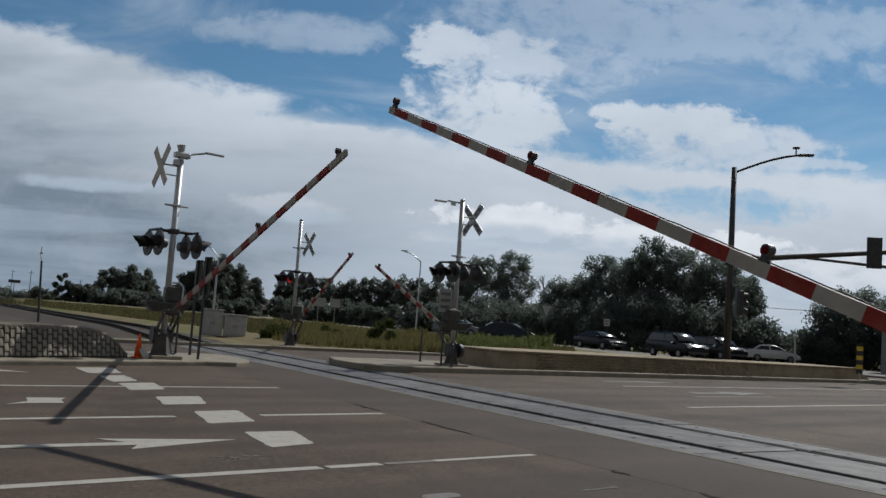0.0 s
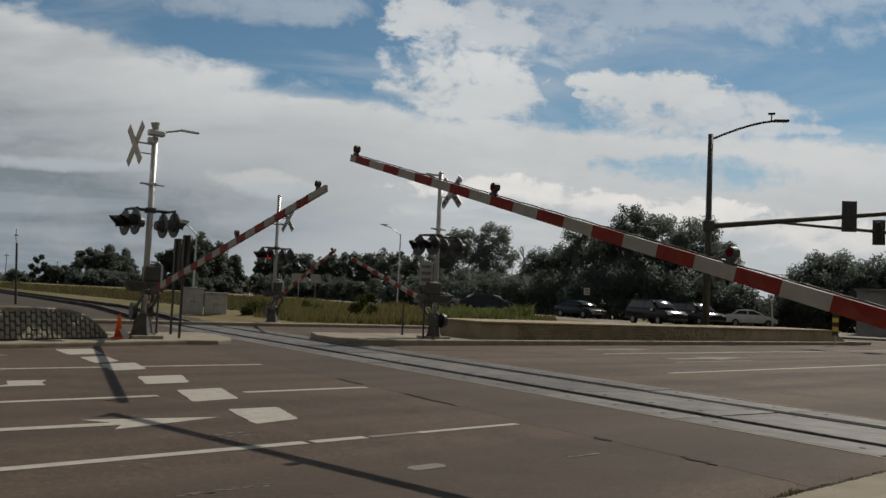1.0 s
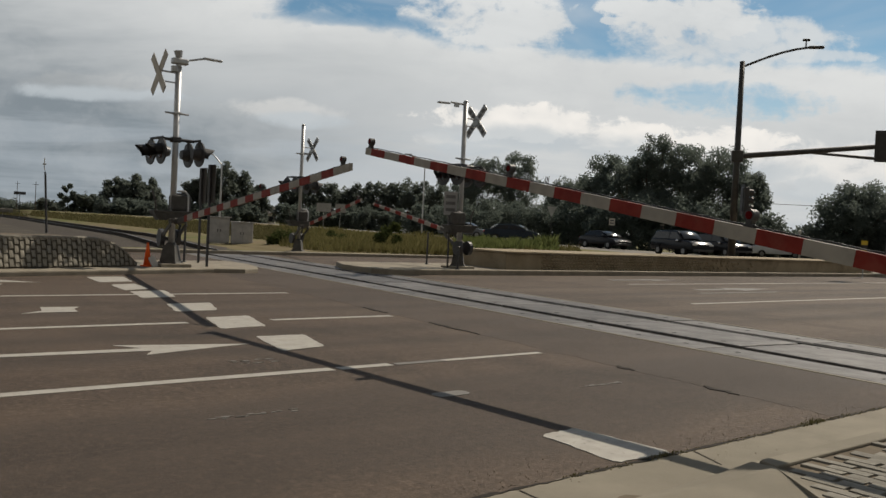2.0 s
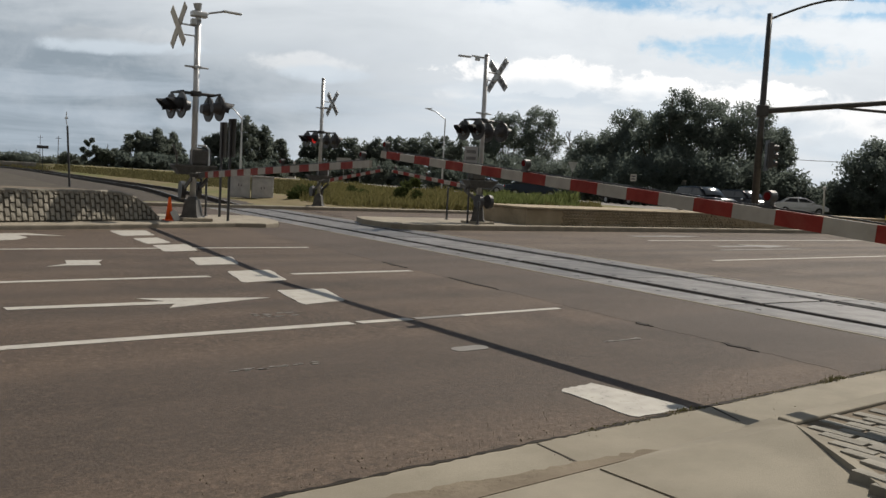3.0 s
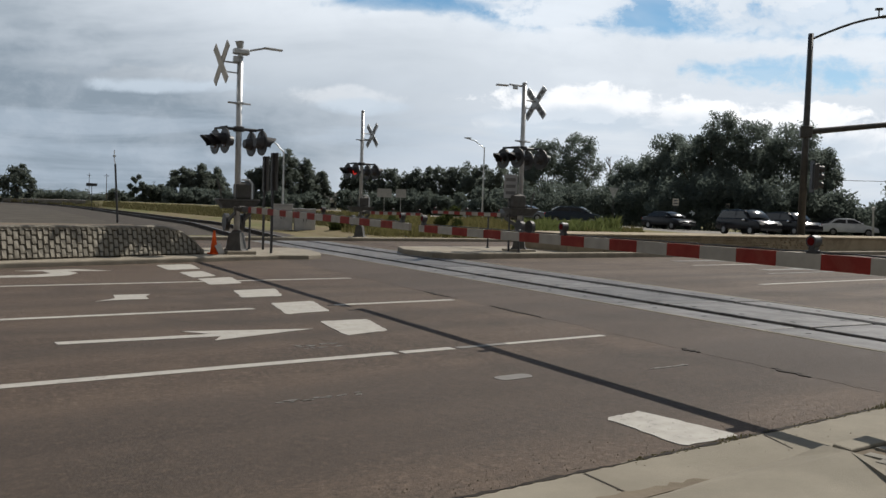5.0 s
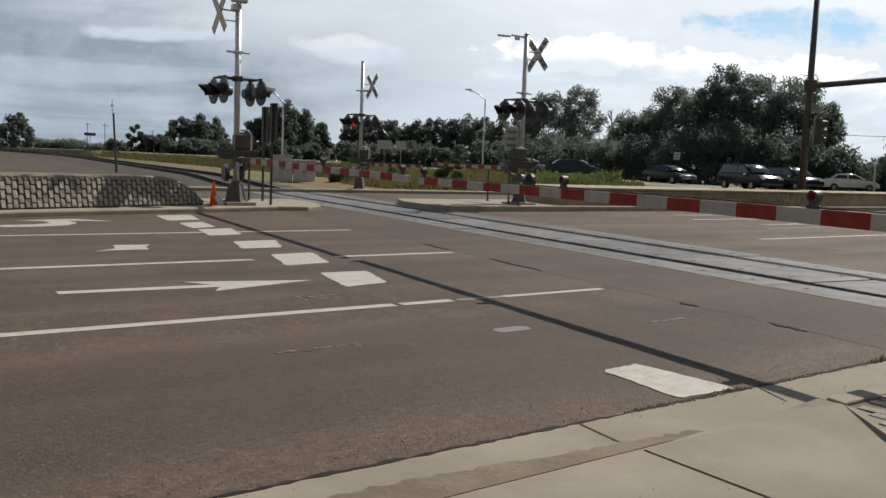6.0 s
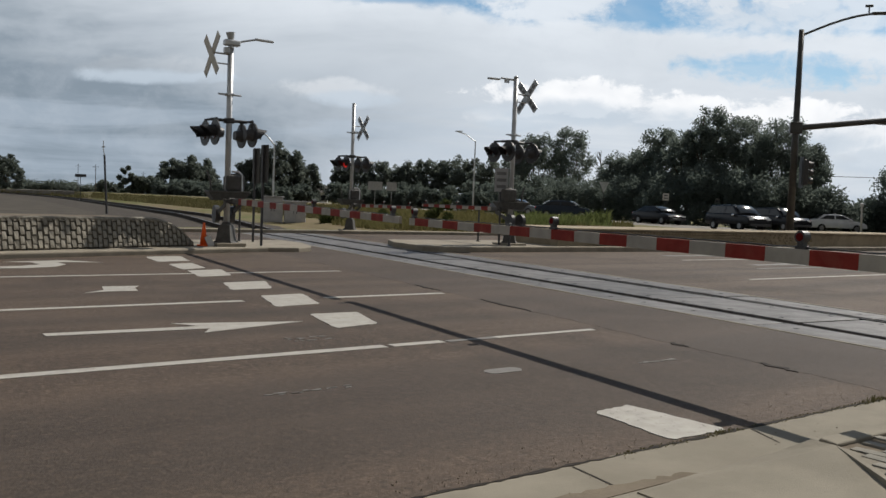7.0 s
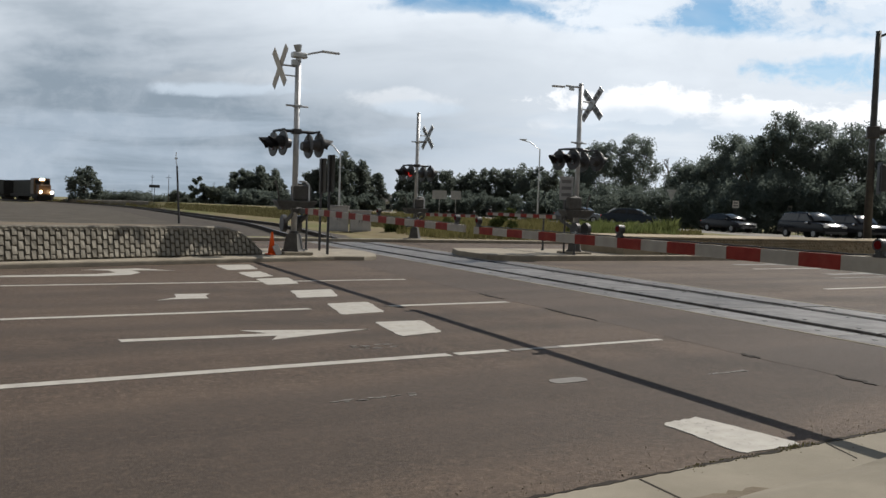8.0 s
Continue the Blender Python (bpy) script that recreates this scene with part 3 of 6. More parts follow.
# worn stop bar: a row of painted blocks
def worn_block(corners, seed):
    """A painted block between four corners, its edges slightly eaten away."""
    rw = random.Random(seed)
    o = []
    for (ax, ay), (bx, by) in zip(corners, corners[1:] + corners[:1]):
        for i in range(9):
            t = (i + 0.5) / 9
            o.append((ax + (bx - ax) * t + rw.uniform(-0.011, 0.011), ay + (by - ay) * t + rw.uniform(-0.011, 0.011)))
    patch("stop_bar_block", o[::-1], PAINT, "worn white block of the stop bar", 0.0055)


STOP_BLOCKS = ([(5.12, 16.55), (5.85, 16.67), (5.62, 15.50), (4.97, 15.30)], [(4.98, 14.78), (5.48, 15.0), (5.34, 13.94), (4.86, 13.72)], [(4.86, 13.50), (5.48, 13.66), (5.24, 12.58), (4.67, 12.44)],
               [(4.69, 11.56), (5.36, 11.63), (5.03, 10.67), (4.42, 10.63)], [(4.51, 9.93), (5.13, 9.98), (4.84, 8.95), (4.23, 8.85)], [(4.30, 8.19), (4.88, 8.15), (4.62, 7.31), (4.07, 7.18)],
               [(3.86, 3.59), (4.21, 3.62), (4.28, 2.92), (3.79, 2.94)])
for number, corners in enumerate(STOP_BLOCKS):
    worn_block(corners, 40 + number)
for cx, cy, w, d, n, seed in ((2.6, 4.9, 0.30, 0.03, 16, 2), (5.75, 4.6, 0.3, 0.02, 12, 3), (3.55, 6.75, 0.2, 0.1, 14, 4)):
    rt = random.Random(seed)
    bm = fresh()
    for _ in range(n):
        px, py, r = cx + rt.uniform(-w, w), cy + rt.uniform(-d, d), rt.uniform(0.012, 0.030)
        prism(bm, [(px + r * rt.uniform(0.7, 2.2) * math.cos(a), py + r * rt.uniform(0.4, 0.9) * math.sin(a)) for a in (0, 0.9, 1.9, 2.9, 3.9, 5.1)], 0.0005, 0.0035)
    structure("paint_trace", bm, PAINT_FADED, "faint flecks of old white road paint", "road marking")
patch("paint_trace", rounded(4.21, 4.86, 0.34, 0.15, 0.13, 0.07), PAINT_FADED, "faded smudge of old white road paint", 0.0035)
# straight arrow in the first lane
patch("lane_arrow", [(1.57, 7.69), (2.96, 7.60), (2.83, 7.39), (3.98, 7.71), (2.74, 8.03), (2.93, 7.77), (1.57, 7.84)], PAINT, "worn white straight arrow on the asphalt", 0.0055)
# remains of a letter block and a turn arrow
patch("lane_mark", [(2.62, 10.78), (2.85, 10.86), (3.28, 10.85), (3.34, 11.2), (3.46, 11.42), (3.0, 11.45), (2.92, 11.05)], PAINT, "worn white remains of a lane mark", 0.0055)
patch("turn_arrow", [(1.0, 14.35), (2.6, 14.35), (3.1, 14.55), (3.35, 15.0), (3.3, 15.45), (4.0, 15.3), (3.5, 15.85), (2.5, 15.6), (2.9, 15.45), (2.95, 15.0), (2.6, 14.75), (1.0, 14.6)], PAINT, "worn white turn arrow on the asphalt", 0.0055)
patch("lane_arrow", [(19.0, 12.4), (20.6, 12.4), (20.6, 12.1), (22.6, 12.55), (20.6, 13.0), (20.6, 12.7), (19.0, 12.7)], PAINT_FADED, "faded straight arrow beyond the rails", 0.0055)
patch("lane_arrow", [(19.5, 15.6), (21.2, 15.6), (21.2, 15.4), (22.9, 15.75), (21.2, 16.1), (21.2, 15.9), (19.5, 15.9)], PAINT_FADED, "faded straight arrow beyond the rails", 0.0055)

# near corner: gutter, dirt strip, walk slabs and pavers
def ragged(x0, x1, y, amp, seed, step=0.11):
    rnd = random.Random(seed)
    n = int((x1 - x0) / step)
    return [(x0 + (x1 - x0) * i / n, y + rnd.uniform(-amp, amp)) for i in range(n + 1)]


sheet("gutter", [(-6, 2.30), (7.6, 2.30)] + ragged(-6, 7.6, 2.885, 0.012, 3, 0.05)[::-1], -0.3, 0.004, CONCRETE, "pale concrete gutter with a broken edge", "gutter")
sheet("pavement", [(-12, -8), (14, -8), (14, 2.28), (-12, 2.28)], -0.3, 0.0025, DIRT, "bare ground bed under the corner slabs", "pavement")
SLABS = ([(-3.0, -6), (0.6, -6), (0.6, 2.43), (-3.0, 2.43)], [(0.615, -6), (2.905, -6), (2.905, 2.43), (0.615, 2.43)])
pav = empty("pavement_slabs", pose(0, 0, 0), "cast pale concrete slabs with open joints at the corner", "pavement", "", "structure")
for o in SLABS:
    part("slab", prism(fresh(), o, 0.001, 0.012, 0.004), CONCRETE, pav)
# the third slab ramps up from the gutter to the raised pavers
RAMP = ((2.925, -6, 0.012), (2.925, 2.44, 0.012), (3.35, 2.47, 0.012), (4.07, 2.477, 0.020), (4.25, 2.40, 0.078), (4.216, 2.245, 0.09), (3.662, 1.563, 0.088), (3.10, 0.87, 0.085), (3.05, 0.3, 0.05), (3.05, -6, 0.03))
bm = fresh()
top = [bm.verts.new(p) for p in RAMP]
low = [bm.verts.new((x, y, -0.1)) for x, y, z in RAMP]
rim = [bm.verts.new(p) for p in RAMP]
for i in range(len(RAMP)):
    k = (i + 1) % len(RAMP)
    bm.faces.new((rim[k], rim[i], low[i], low[k]))
upper = bmesh.ops.triangulate(bm, faces=[bm.faces.new(top[::-1])])["faces"]
bmesh.ops.subdivide_edges(bm, edges=list({e for f in upper for e in f.edges}), cuts=3, use_grid_fill=True)
bm.faces.ensure_lookup_table()
for f in bm.faces:
    f.smooth = abs(f.normal.z) > 0.5
    if f.smooth and f.normal.z < 0:
        f.normal_flip()
for _ in range(4):
    bmesh.ops.smooth_vert(bm, verts=[v for v in bm.verts if not v.is_boundary], factor=0.5, use_axis_z=True)
part("slab", bm, CONCRETE, pav, "slab ramping up from the gutter")
sand = ragged(0.3, 3.35, 2.68, 0.018, 5, 0.05)
sheet("sand_drift", [(0.3, 2.44), (3.42, 2.47)] + [(x, y - 0.09 * max(0.0, x - 1.6)) for x, y in sand[::-1]], 0.001, 0.0075, DIRT, "thin drift of brown sand over the gutter", "dirt")
sheet("kerb", [(4.235, 2.245), (9.0, 2.16), (9.0, 2.29), (4.30, 2.37), (4.262, 2.36)], -0.05, 0.094, CONCRETE, "low pale concrete kerb beside the pavers", "kerb", 0.012)
sheet("gutter_crack", [(2.90, 2.52), (2.915, 2.52), (2.955, 2.86), (2.94, 2.86)], 0.002, 0.0055, TAR, "dark joint across the gutter", "joint")
sheet("gutter_crack", [(4.28, 2.60), (4.292, 2.60), (4.42, 2.86), (4.40, 2.86)], 0.002, 0.0055, TAR, "dark joint across the gutter", "joint")


# broken dark seam between asphalt and gutter
seam_low = ragged(-6, 7.6, 2.872, 0.010, 21, 0.05)
seam_high = [(x, max(y, l[1] + 0.004)) for (x, y), l in zip(ragged(-6, 7.6, 2.893, 0.014, 22, 0.05), seam_low)]
sheet("gutter_seam", seam_low + seam_high[::-1], 0.001, 0.0065, TAR, "dark crumbling seam between asphalt and gutter", "joint")


# medians
def median(name, outline, h):
    sheet(name, outline, -0.3, h, KERB, "raised concrete median with a kerb", "median", 0.03)


L_FRONT = lambda x: 15.55 + 0.28 * x
W_FRONT = lambda x: 15.68 + 0.38 * x
median("median_west", [(-40, L_FRONT(-40) + 11.2), (0, L_FRONT(0)), (8.3, L_FRONT(8.3)), (9.0, 17.75), (9.5, 18.1), (9.85, 18.8), (10.1, 19.7), (10.2, 21.0), (-40, 21.0)], 0.10)
median("median_east", [(12.6, 17.9), (12.75, 17.62), (13.3, 17.45), (43.5, 17.45), (43.5, 20.8), (13.4, 20.8), (12.8, 19.6)], 0.15)
sheet("far_kerb", [(-70, 27.2), (33, 27.2), (33, 27.6), (-70, 27.6)], -0.3, 0.12, KERB, "concrete kerb along the far edge of the road", "kerb", 0.03)


# ---- the railway ----
def rail_z(y):
    """Height of the rail heads: flush in the road, then up on the ballast."""
    t = min(1.0, max(0.0, (y - 27.4) / 14.0))
    return 0.002 + 0.304 * t * t * (3 - 2 * t)


def along(ys, side0, side1, low, high, bm=None):
    """A band that follows the track between two offsets, from low to high against the rail heads."""
    bm = bm or fresh()
    rings = []
    for y in ys:
        a, b = track_pose(y, 0, side0).translation, track_pose(y, 0, side1).translation
        h = rail_z(y)
        rings.append([bm.verts.new((p.x, p.y, z + h)) for p, z in ((a, low), (b, low), (b, high), (a, high))])
    for r, s in zip(rings, rings[1:]):
        for i in range(4):
            bm.faces.new((r[i], r[(i + 1) % 4], s[(i + 1) % 4], s[i]))
    bm.faces.new(rings[0]), bm.faces.new(rings[-1][::-1])
    bmesh.ops.recalc_face_normals(bm, faces=bm.faces[:])
    return bm


FAR_Y = [27.2 + 2 * i for i in range(33)] + [92 + 8 * i for i in range(42)]
railway = empty("railway_track", pose(0, 0, 0), "single railway track on dark ballast with a concrete road crossing", "railway track", "", "structure")
for side in (-0.755, 0.755):
    # rail coloured black, so the whole flangeway reads as one shaded gap
    part("rail", along([-14, 2, 27.2], side - 0.036, side + 0.036, -0.17, -0.010), GAP_BLACK, railway, "rail blackened like the shaded gap around it in the crossing")
    part("rail", along(FAR_Y, side - 0.036, side + 0.036, -0.17, -0.004), RAIL, railway)
    part("rail_head", along(FAR_Y, side - 0.03, side + 0.03, -0.0035, 0.0), RAIL_TOP, railway)
    edge = 1.435 if side > 0 else -1.435
    part("edge_beam", along([2.88, 27.2], edge - 0.03, edge + 0.03, -0.2, 0.004), CONCRETE, railway, "pale edge beam of the crossing")
part("crossing_bed", along([2.7, 27.4], -1.47, 1.47, -0.28, -0.19), GAP_BLACK, railway, "dark bed under the crossing")
bm = fresh()
prof = [(-3.4, -0.08, 0), (-1.7, -0.15, 1), (1.7, -0.15, 1), (3.0, -0.08, 0)]
rings = []
for y in FAR_Y:
    rings.append([bm.verts.new((*track_pose(y, 0, s).translation.xy, z + rail_z(y) * up)) for s, z, up in prof])
for r, s in zip(rings, rings[1:]):
    for i in range(3):
        bm.faces.new((r[i], r[i + 1], s[i + 1], s[i]))
bmesh.ops.recalc_face_normals(bm, faces=bm.faces[:])
part("ballast_bed", bm, BALLAST, railway, "dark stone ballast bed")
bm = fresh()
box(bm, (0, 0, 0), (0.23, 2.6, 0.17))
tie = part("sleeper", bm, WOOD, railway)
tie.matrix_local = track_pose(28.2, rail_z(28.2) - 0.24)
for i in range(1, 150):
    o = new("sleeper", tie.data)
    o.parent = railway
    o.matrix_local = track_pose(28.2 + 0.56 * i, rail_z(28.2 + 0.56 * i) - 0.24)
# concrete crossing panels; flat black discs paint the dark inside of lifting holes
bm = fresh()
rod(bm, (0, 0, 0), (0, 0, 0.0015), 0.035, None, 8)
hole = bpy.data.meshes.new("lifting_hole")
bm.to_mesh(hole), bm.free()
hole.materials.append(GAP_BLACK)
random.seed(9)
for side, wide in ((-1.115, 0.57), (0.0, 1.15), (1.115, 0.57)):
    bm = fresh()
    box(bm, (0, 0, 0), (2.42, wide, 0.19), bevel=0.014)
    me = bpy.data.meshes.new("crossing_panel")
    bm.to_mesh(me), bm.free()
    me.materials.append(PANEL)
    for i in range(10):
        o = new("crossing_panel", me)
        o.parent = railway
        lift = 0.002 * ((i * 7 + int(side)) % 4)
        o.matrix_local = track_pose(4.25 + 2.44 * i, -0.094 + lift, side) @ pose(0, 0, 0, 0, 0, random.uniform(-0.15, 0.15))
        for dx in (-0.85, 0.0, 0.85):
            for dy in ((-0.42, 0.42) if wide > 1 else (0.0,)):
                if random.random() < 0.8:
                    q = new("lifting_hole", hole)
                    q.parent = o
                    q.matrix_local = pose(dx + random.uniform(-0.05, 0.05), dy, 0.0955)
# gravel yard between the planter and the rails
sheet("gravel_yard", [(-30, 27.65), (10.0, 27.65), (25, 140), (10, 190), (-30, 190)], -0.3, -0.045, YARD, "flat grey gravel yard beside the railway", "ground")


# ---- crossing signals ----
def light_unit(parent, x, y, z, facing, lit=False):
    """A round crossing light: backing disc, hood and lens, facing +1 or -1 along the road."""
    bm = fresh()
    rod(bm, (x, y, z), (x + 0.03 * facing, y, z), 0.28, None, 28)
    rod(bm, (x - 0.16 * facing, y, z), (x, y, z), 0.10, 0.15, 16)
    unit = part("signal_light", bm, BLACK, parent, "round black crossing light")
    bm = fresh()
    n = 14
    depth = 0.36
    ring = []
    for i in range(n + 1):
        a = radians(-25 + 230 * i / n)
        cy, cz = 0.165 * math.cos(a), 0.165 * math.sin(a)
        d = depth * (0.45 + 0.55 * max(0.0, math.sin(a)))
        ring.append((bm.verts.new((x + 0.03 * facing, y + cy, z + cz)), bm.verts.new((x + d * facing, y + cy * 0.97, z + cz * 0.97 - 0.03))))
    for a, b in zip(ring, ring[1:]):
        bm.faces.new((a[0], b[0], b[1], a[1]))
    bmesh.ops.solidify(bm, geom=bm.faces[:], thickness=0.008)
    part("hood", bm, BLACK, unit)
    bm = fresh()
    rod(bm, (x + 0.031 * facing, y, z), (x + 0.055 * facing, y, z), 0.15, 0.13, 24)
    part("lens", bm, LENS_ON if lit else LENS_OFF, unit, "glowing red lens" if lit else "unlit dark red lens")
    return unit


def crossbuck(parent, x, z, facing, yoff=0.0):
    bm = fresh()
    rod(bm, (0.02 * facing, yoff, z), (x, yoff, z), 0.02, None, 8)
    rod(bm, (0.02 * facing, yoff, z - 0.22), (x, yoff, z - 0.22), 0.016, None, 8)
    buck = part("crossbuck", bm, GALV, parent, "X-shaped crossing sign on brackets")
    for i, a in enumerate((43, -43)):
        turned = pose(x + 0.016 * i * facing, yoff, z - 0.05, a, 0, 0)
        bm = fresh()
        box(bm, (0, 0, 0), (0.012, 0.20, 1.12), turned, 0.0)
        blade = part("blade", bm, SIGNBACK, buck)
        bm = fresh()
        box(bm, (0.010 * facing, 0, 0), (0.004, 0.195, 1.11), turned, 0.0)
        part("blade_face", bm, WHITE, buck, "white reflective blade face")
        for w0, w1 in ((-0.47, -0.34), (-0.30, -0.17), (0.15, 0.29), (0.33, 0.46)):
            bm = fresh()
            box(bm, (-0.008 * facing, 0, (w0 + w1) / 2), (0.004, 0.11, w1 - w0), turned, 0.0)
            part("text_bar", bm, SIGNDARK, blade)


def gate_arm(parent, length, stripe, h0, h1, pivot, lamps, start=0.6, tip=0.10):
    """The striped arm along its own +X, turning on its origin."""
    bm = fresh()
    rod(bm, (0, -0.06, 0), (0, 0.06, 0), 0.07, None, 16)
    box(bm, (0.28, 0, 0), (0.62, 0.05, h0 * 0.9), bevel=0.008)
    for s in (-0.17, 0.17):
        box(bm, (-0.30, s, -0.10), (0.78, 0.03, 0.10), pose(0, 0, 0, 0, -18, 0), 0.006)
    box(bm, (0.02, 0, 0), (0.1, 0.38, 0.09), bevel=0.008)
    arm = part("gate_arm", bm, CAST, parent, "red and white striped crossing gate arm")
    ends = [length, length - tip]
    while ends[-1] > start:
        ends.append(max(start, ends[-1] - stripe))
    for i, (b, a) in enumerate(zip(ends, ends[1:])):
        bm = fresh()
        ha, hb = (h0 + (h1 - h0) * t / length for t in (a, b))
        vs = []
        for x, h in ((a + 0.0008, ha), (b - 0.0008, hb)):
            for y, z in ((-0.022, -h / 2), (0.022, -h / 2), (0.022, h / 2), (-0.022, h / 2)):
                vs.append(bm.verts.new((x, y, z)))
        for f in ((0, 1, 2, 3), (7, 6, 5, 4), (0, 4, 5, 1), (1, 5, 6, 2), (2, 6, 7, 3), (3, 7, 4, 0)):
            bm.faces.new([vs[j] for j in f])
        bmesh.ops.recalc_face_normals(bm, faces=bm.faces[:])
        part("stripe", bm, ARM_WHITE if i % 2 == 0 else RED, arm)
    top = lambda x: (h0 + (h1 - h0) * x / length) / 2
    for k, x in enumerate(lamps):
        bm = fresh()
        z = top(x)
        box(bm, (x, 0, z + 0.012), (0.09, 0.045, 0.024), bevel=0.004)
        box(bm, (x, 0, z + 0.035), (0.05, 0.05, 0.04), bevel=0.004)
        rod(bm, (x, -0.032, z + 0.085), (x, 0.032, z + 0.085), 0.043, None, 16)
        lamp = part("arm_lamp", bm, BLACK, arm, "small black lamp on the gate arm")
        for s in (-1, 1):
            bm = fresh()
            rod(bm, (x, 0.033 * s, z + 0.085), (x, 0.038 * s, z + 0.085), 0.030, 0.026, 16)
            part("lens", bm, LENS_ARM, lamp)
    curve = bpy.data.curves.new("lamp_cable", "CURVE")
    curve.dimensions, curve.bevel_depth, curve.bevel_resolution = "3D", 0.006, 1
    line = curve.splines.new("POLY")
    line.points.add(60)
    for i, p in enumerate(line.points):
        x = start + (max(lamps) - start) * i / 60
        p.co = (x, 0.0, top(x) + 0.012 + 0.003 * math.sin(i * 2.1), 1)
    curve.materials.append(BLACK)
    cable = new("lamp_cable", curve)
    cable.parent = arm
    for s in (-0.17, 0.17):
        bm = fresh()
        rod(bm, (-0.70, s - 0.05, -0.32), (-0.70, s + 0.05, -0.32), 0.20, None, 20)
        part("counterweight", bm, BLACK, arm, "round cast counterweight")
    arm.matrix_basis = pose(*pivot)
    return arm


def crossing_signal(m, label, height, turn, facing, lit, luminaire, arm_args, start=0.6, tip=0.10, levels=(4.1, 3.3, 2.55), axis=0.42):
    """A mast with crossbuck, four lights, gate motor and arm. turn: the arm's heading about the mast. levels: of the crossbuck, the step bar and the lights."""
    mast = empty("crossing_signal", m, label, "crossing signal", "railway crossing signals")
    bm = fresh()
    prism(bm, [(-0.34, -0.34), (0.34, -0.34), (0.34, 0.34), (-0.34, 0.34)], -0.1, 0.06, 0.02)
    part("foundation", bm, KERB, mast, "square concrete footing")
    bm = fresh()
    rod(bm, (0, 0, 0.06), (0, 0, 0.10), 0.30, 0.28, 4)
    rod(bm, (0, 0, 0.10), (0, 0, 0.46), 0.25, 0.18, 4)
    rod(bm, (0, 0, 0.46), (0, 0, 0.52), 0.12, 0.09, 16)
    part("pedestal", bm, CAST, mast, "dark flared cast base")
    bm = fresh()
    rod(bm, (0, 0, 0.4), (0, 0, height), 0.068, 0.066, 20)
    rod(bm, (0, 0, height), (0, 0, height + 0.05), 0.075, 0.05, 20)
    smooth(part("pole", bm, ALU, mast, "round aluminium mast"))
    crossbuck(mast, 0.43 * facing, levels[0] + 0.05, facing)
    z = levels[2]
    bm = fresh()
    rod(bm, (-0.42, 0, z + 0.30), (0.42, 0, z + 0.30), 0.035, None, 12)
    for s in (-0.42, 0.42):
        rod(bm, (s, -0.34, z + 0.30), (s, 0.34, z + 0.30), 0.028, None, 10)
        for y in (-0.30, 0.30):
            rod(bm, (s, y, z + 0.30), (s, y, z + 0.12), 0.022, None, 8)
    box(bm, (0, 0, z + 0.30), (0.2, 0.2, 0.12), bevel=0.02)
    part("light_bar", bm, BLACK, mast, "black cross arm carrying the lights")
    for i, (x, y) in enumerate(((-0.42, -0.3), (-0.42, 0.3), (0.42, -0.3), (0.42, 0.3))):
        light_unit(mast, x, y, z, -1 if x < 0 else 1, i in lit)
    bm = fresh()
    rod(bm, (-0.27, 0, levels[1]), (0.27, 0, levels[1]), 0.022, None, 8)
    box(bm, (0, 0, levels[1]), (0.17, 0.17, 0.06), bevel=0.01)
    part("step_bar", bm, GALV, mast)
    if luminaire:
        bm = fresh()
        d = luminaire
        if d > 0:
            chain(bm, [(0, 0, height + 0.10), (0.28 * d, 0, height + 0.20), (0.58 * d, -0.02, height + 0.28)], 0.022)
            box(bm, (0.78 * d, -0.03, height + 0.285), (0.45, 0.09, 0.05), bevel=0.015)
            box(bm, (0.02, 0, height + 0.13), (0.36, 0.18, 0.13), bevel=0.03)
            rod(bm, (0, 0, height - 0.02), (0, 0, height + 0.08), 0.06, None, 12)
            rod(bm, (0.0, 0, height + 0.18), (-0.02, 0, height + 0.36), 0.06, 0.10, 12)
            box(bm, (-0.1, 0, height - 0.05), (0.12, 0.12, 0.14), bevel=0.02)
        else:
            box(bm, (-0.28, 0.02, height - 0.06), (0.5, 0.05, 0.05), bevel=0.01)
            box(bm, (-0.62, 0.03, height - 0.08), (0.4, 0.12, 0.05), pose(0, 0, 0, 0, -2, 0), 0.015)
            box(bm, (-0.32, 0.02, height - 0.12), (0.16, 0.05, 0.10), bevel=0.01)
        part("bell_bracket", bm, GALV, mast, "bracket with bell and small flood lamp")
    # gate motor, carried on a wide shelf round the pole
    c, s = math.cos(radians(turn)), math.sin(radians(turn))
    rotm = pose(0, 0, 0, 0, 0, turn)
    bm = fresh()
    box(bm, (-0.05, 0.16, 1.40), (0.36, 0.42, 0.36), rotm, 0.05)
    rod(bm, Vector((-0.05 * c - 0.16 * s, -0.05 * s + 0.16 * c, 1.57)), Vector((-0.05 * c - 0.16 * s, -0.05 * s + 0.16 * c, 1.62)), 0.14, 0.10, 14)
    part("gate_motor", bm, CAST, mast, "dark grey gate motor housing")
    bm = fresh()
    box(bm, (0.0, 0, 1.20), (0.46, 0.94, 0.05), rotm, 0.012)
    for i in range(4):
        box(bm, (0.0, 0, 1.155 - 0.042 * i), (0.42 - 0.03 * i, 0.88 - 0.06 * i, 0.044), rotm)
    part("motor_shelf", bm, CAST, mast, "dark steel gate mechanism case")
    bm = fresh()
    pts = [Vector((c * x - s * y, s * x + c * y, z)) for x, y, z in ((0.12, 0.30, 1.2), (0.12, 0.30, 1.58), (0.12, 0.22, 1.66), (0.10, 0.06, 1.66))]
    chain(bm, pts, 0.024)
    part("conduit", bm, GALV, mast)
    bm = fresh()
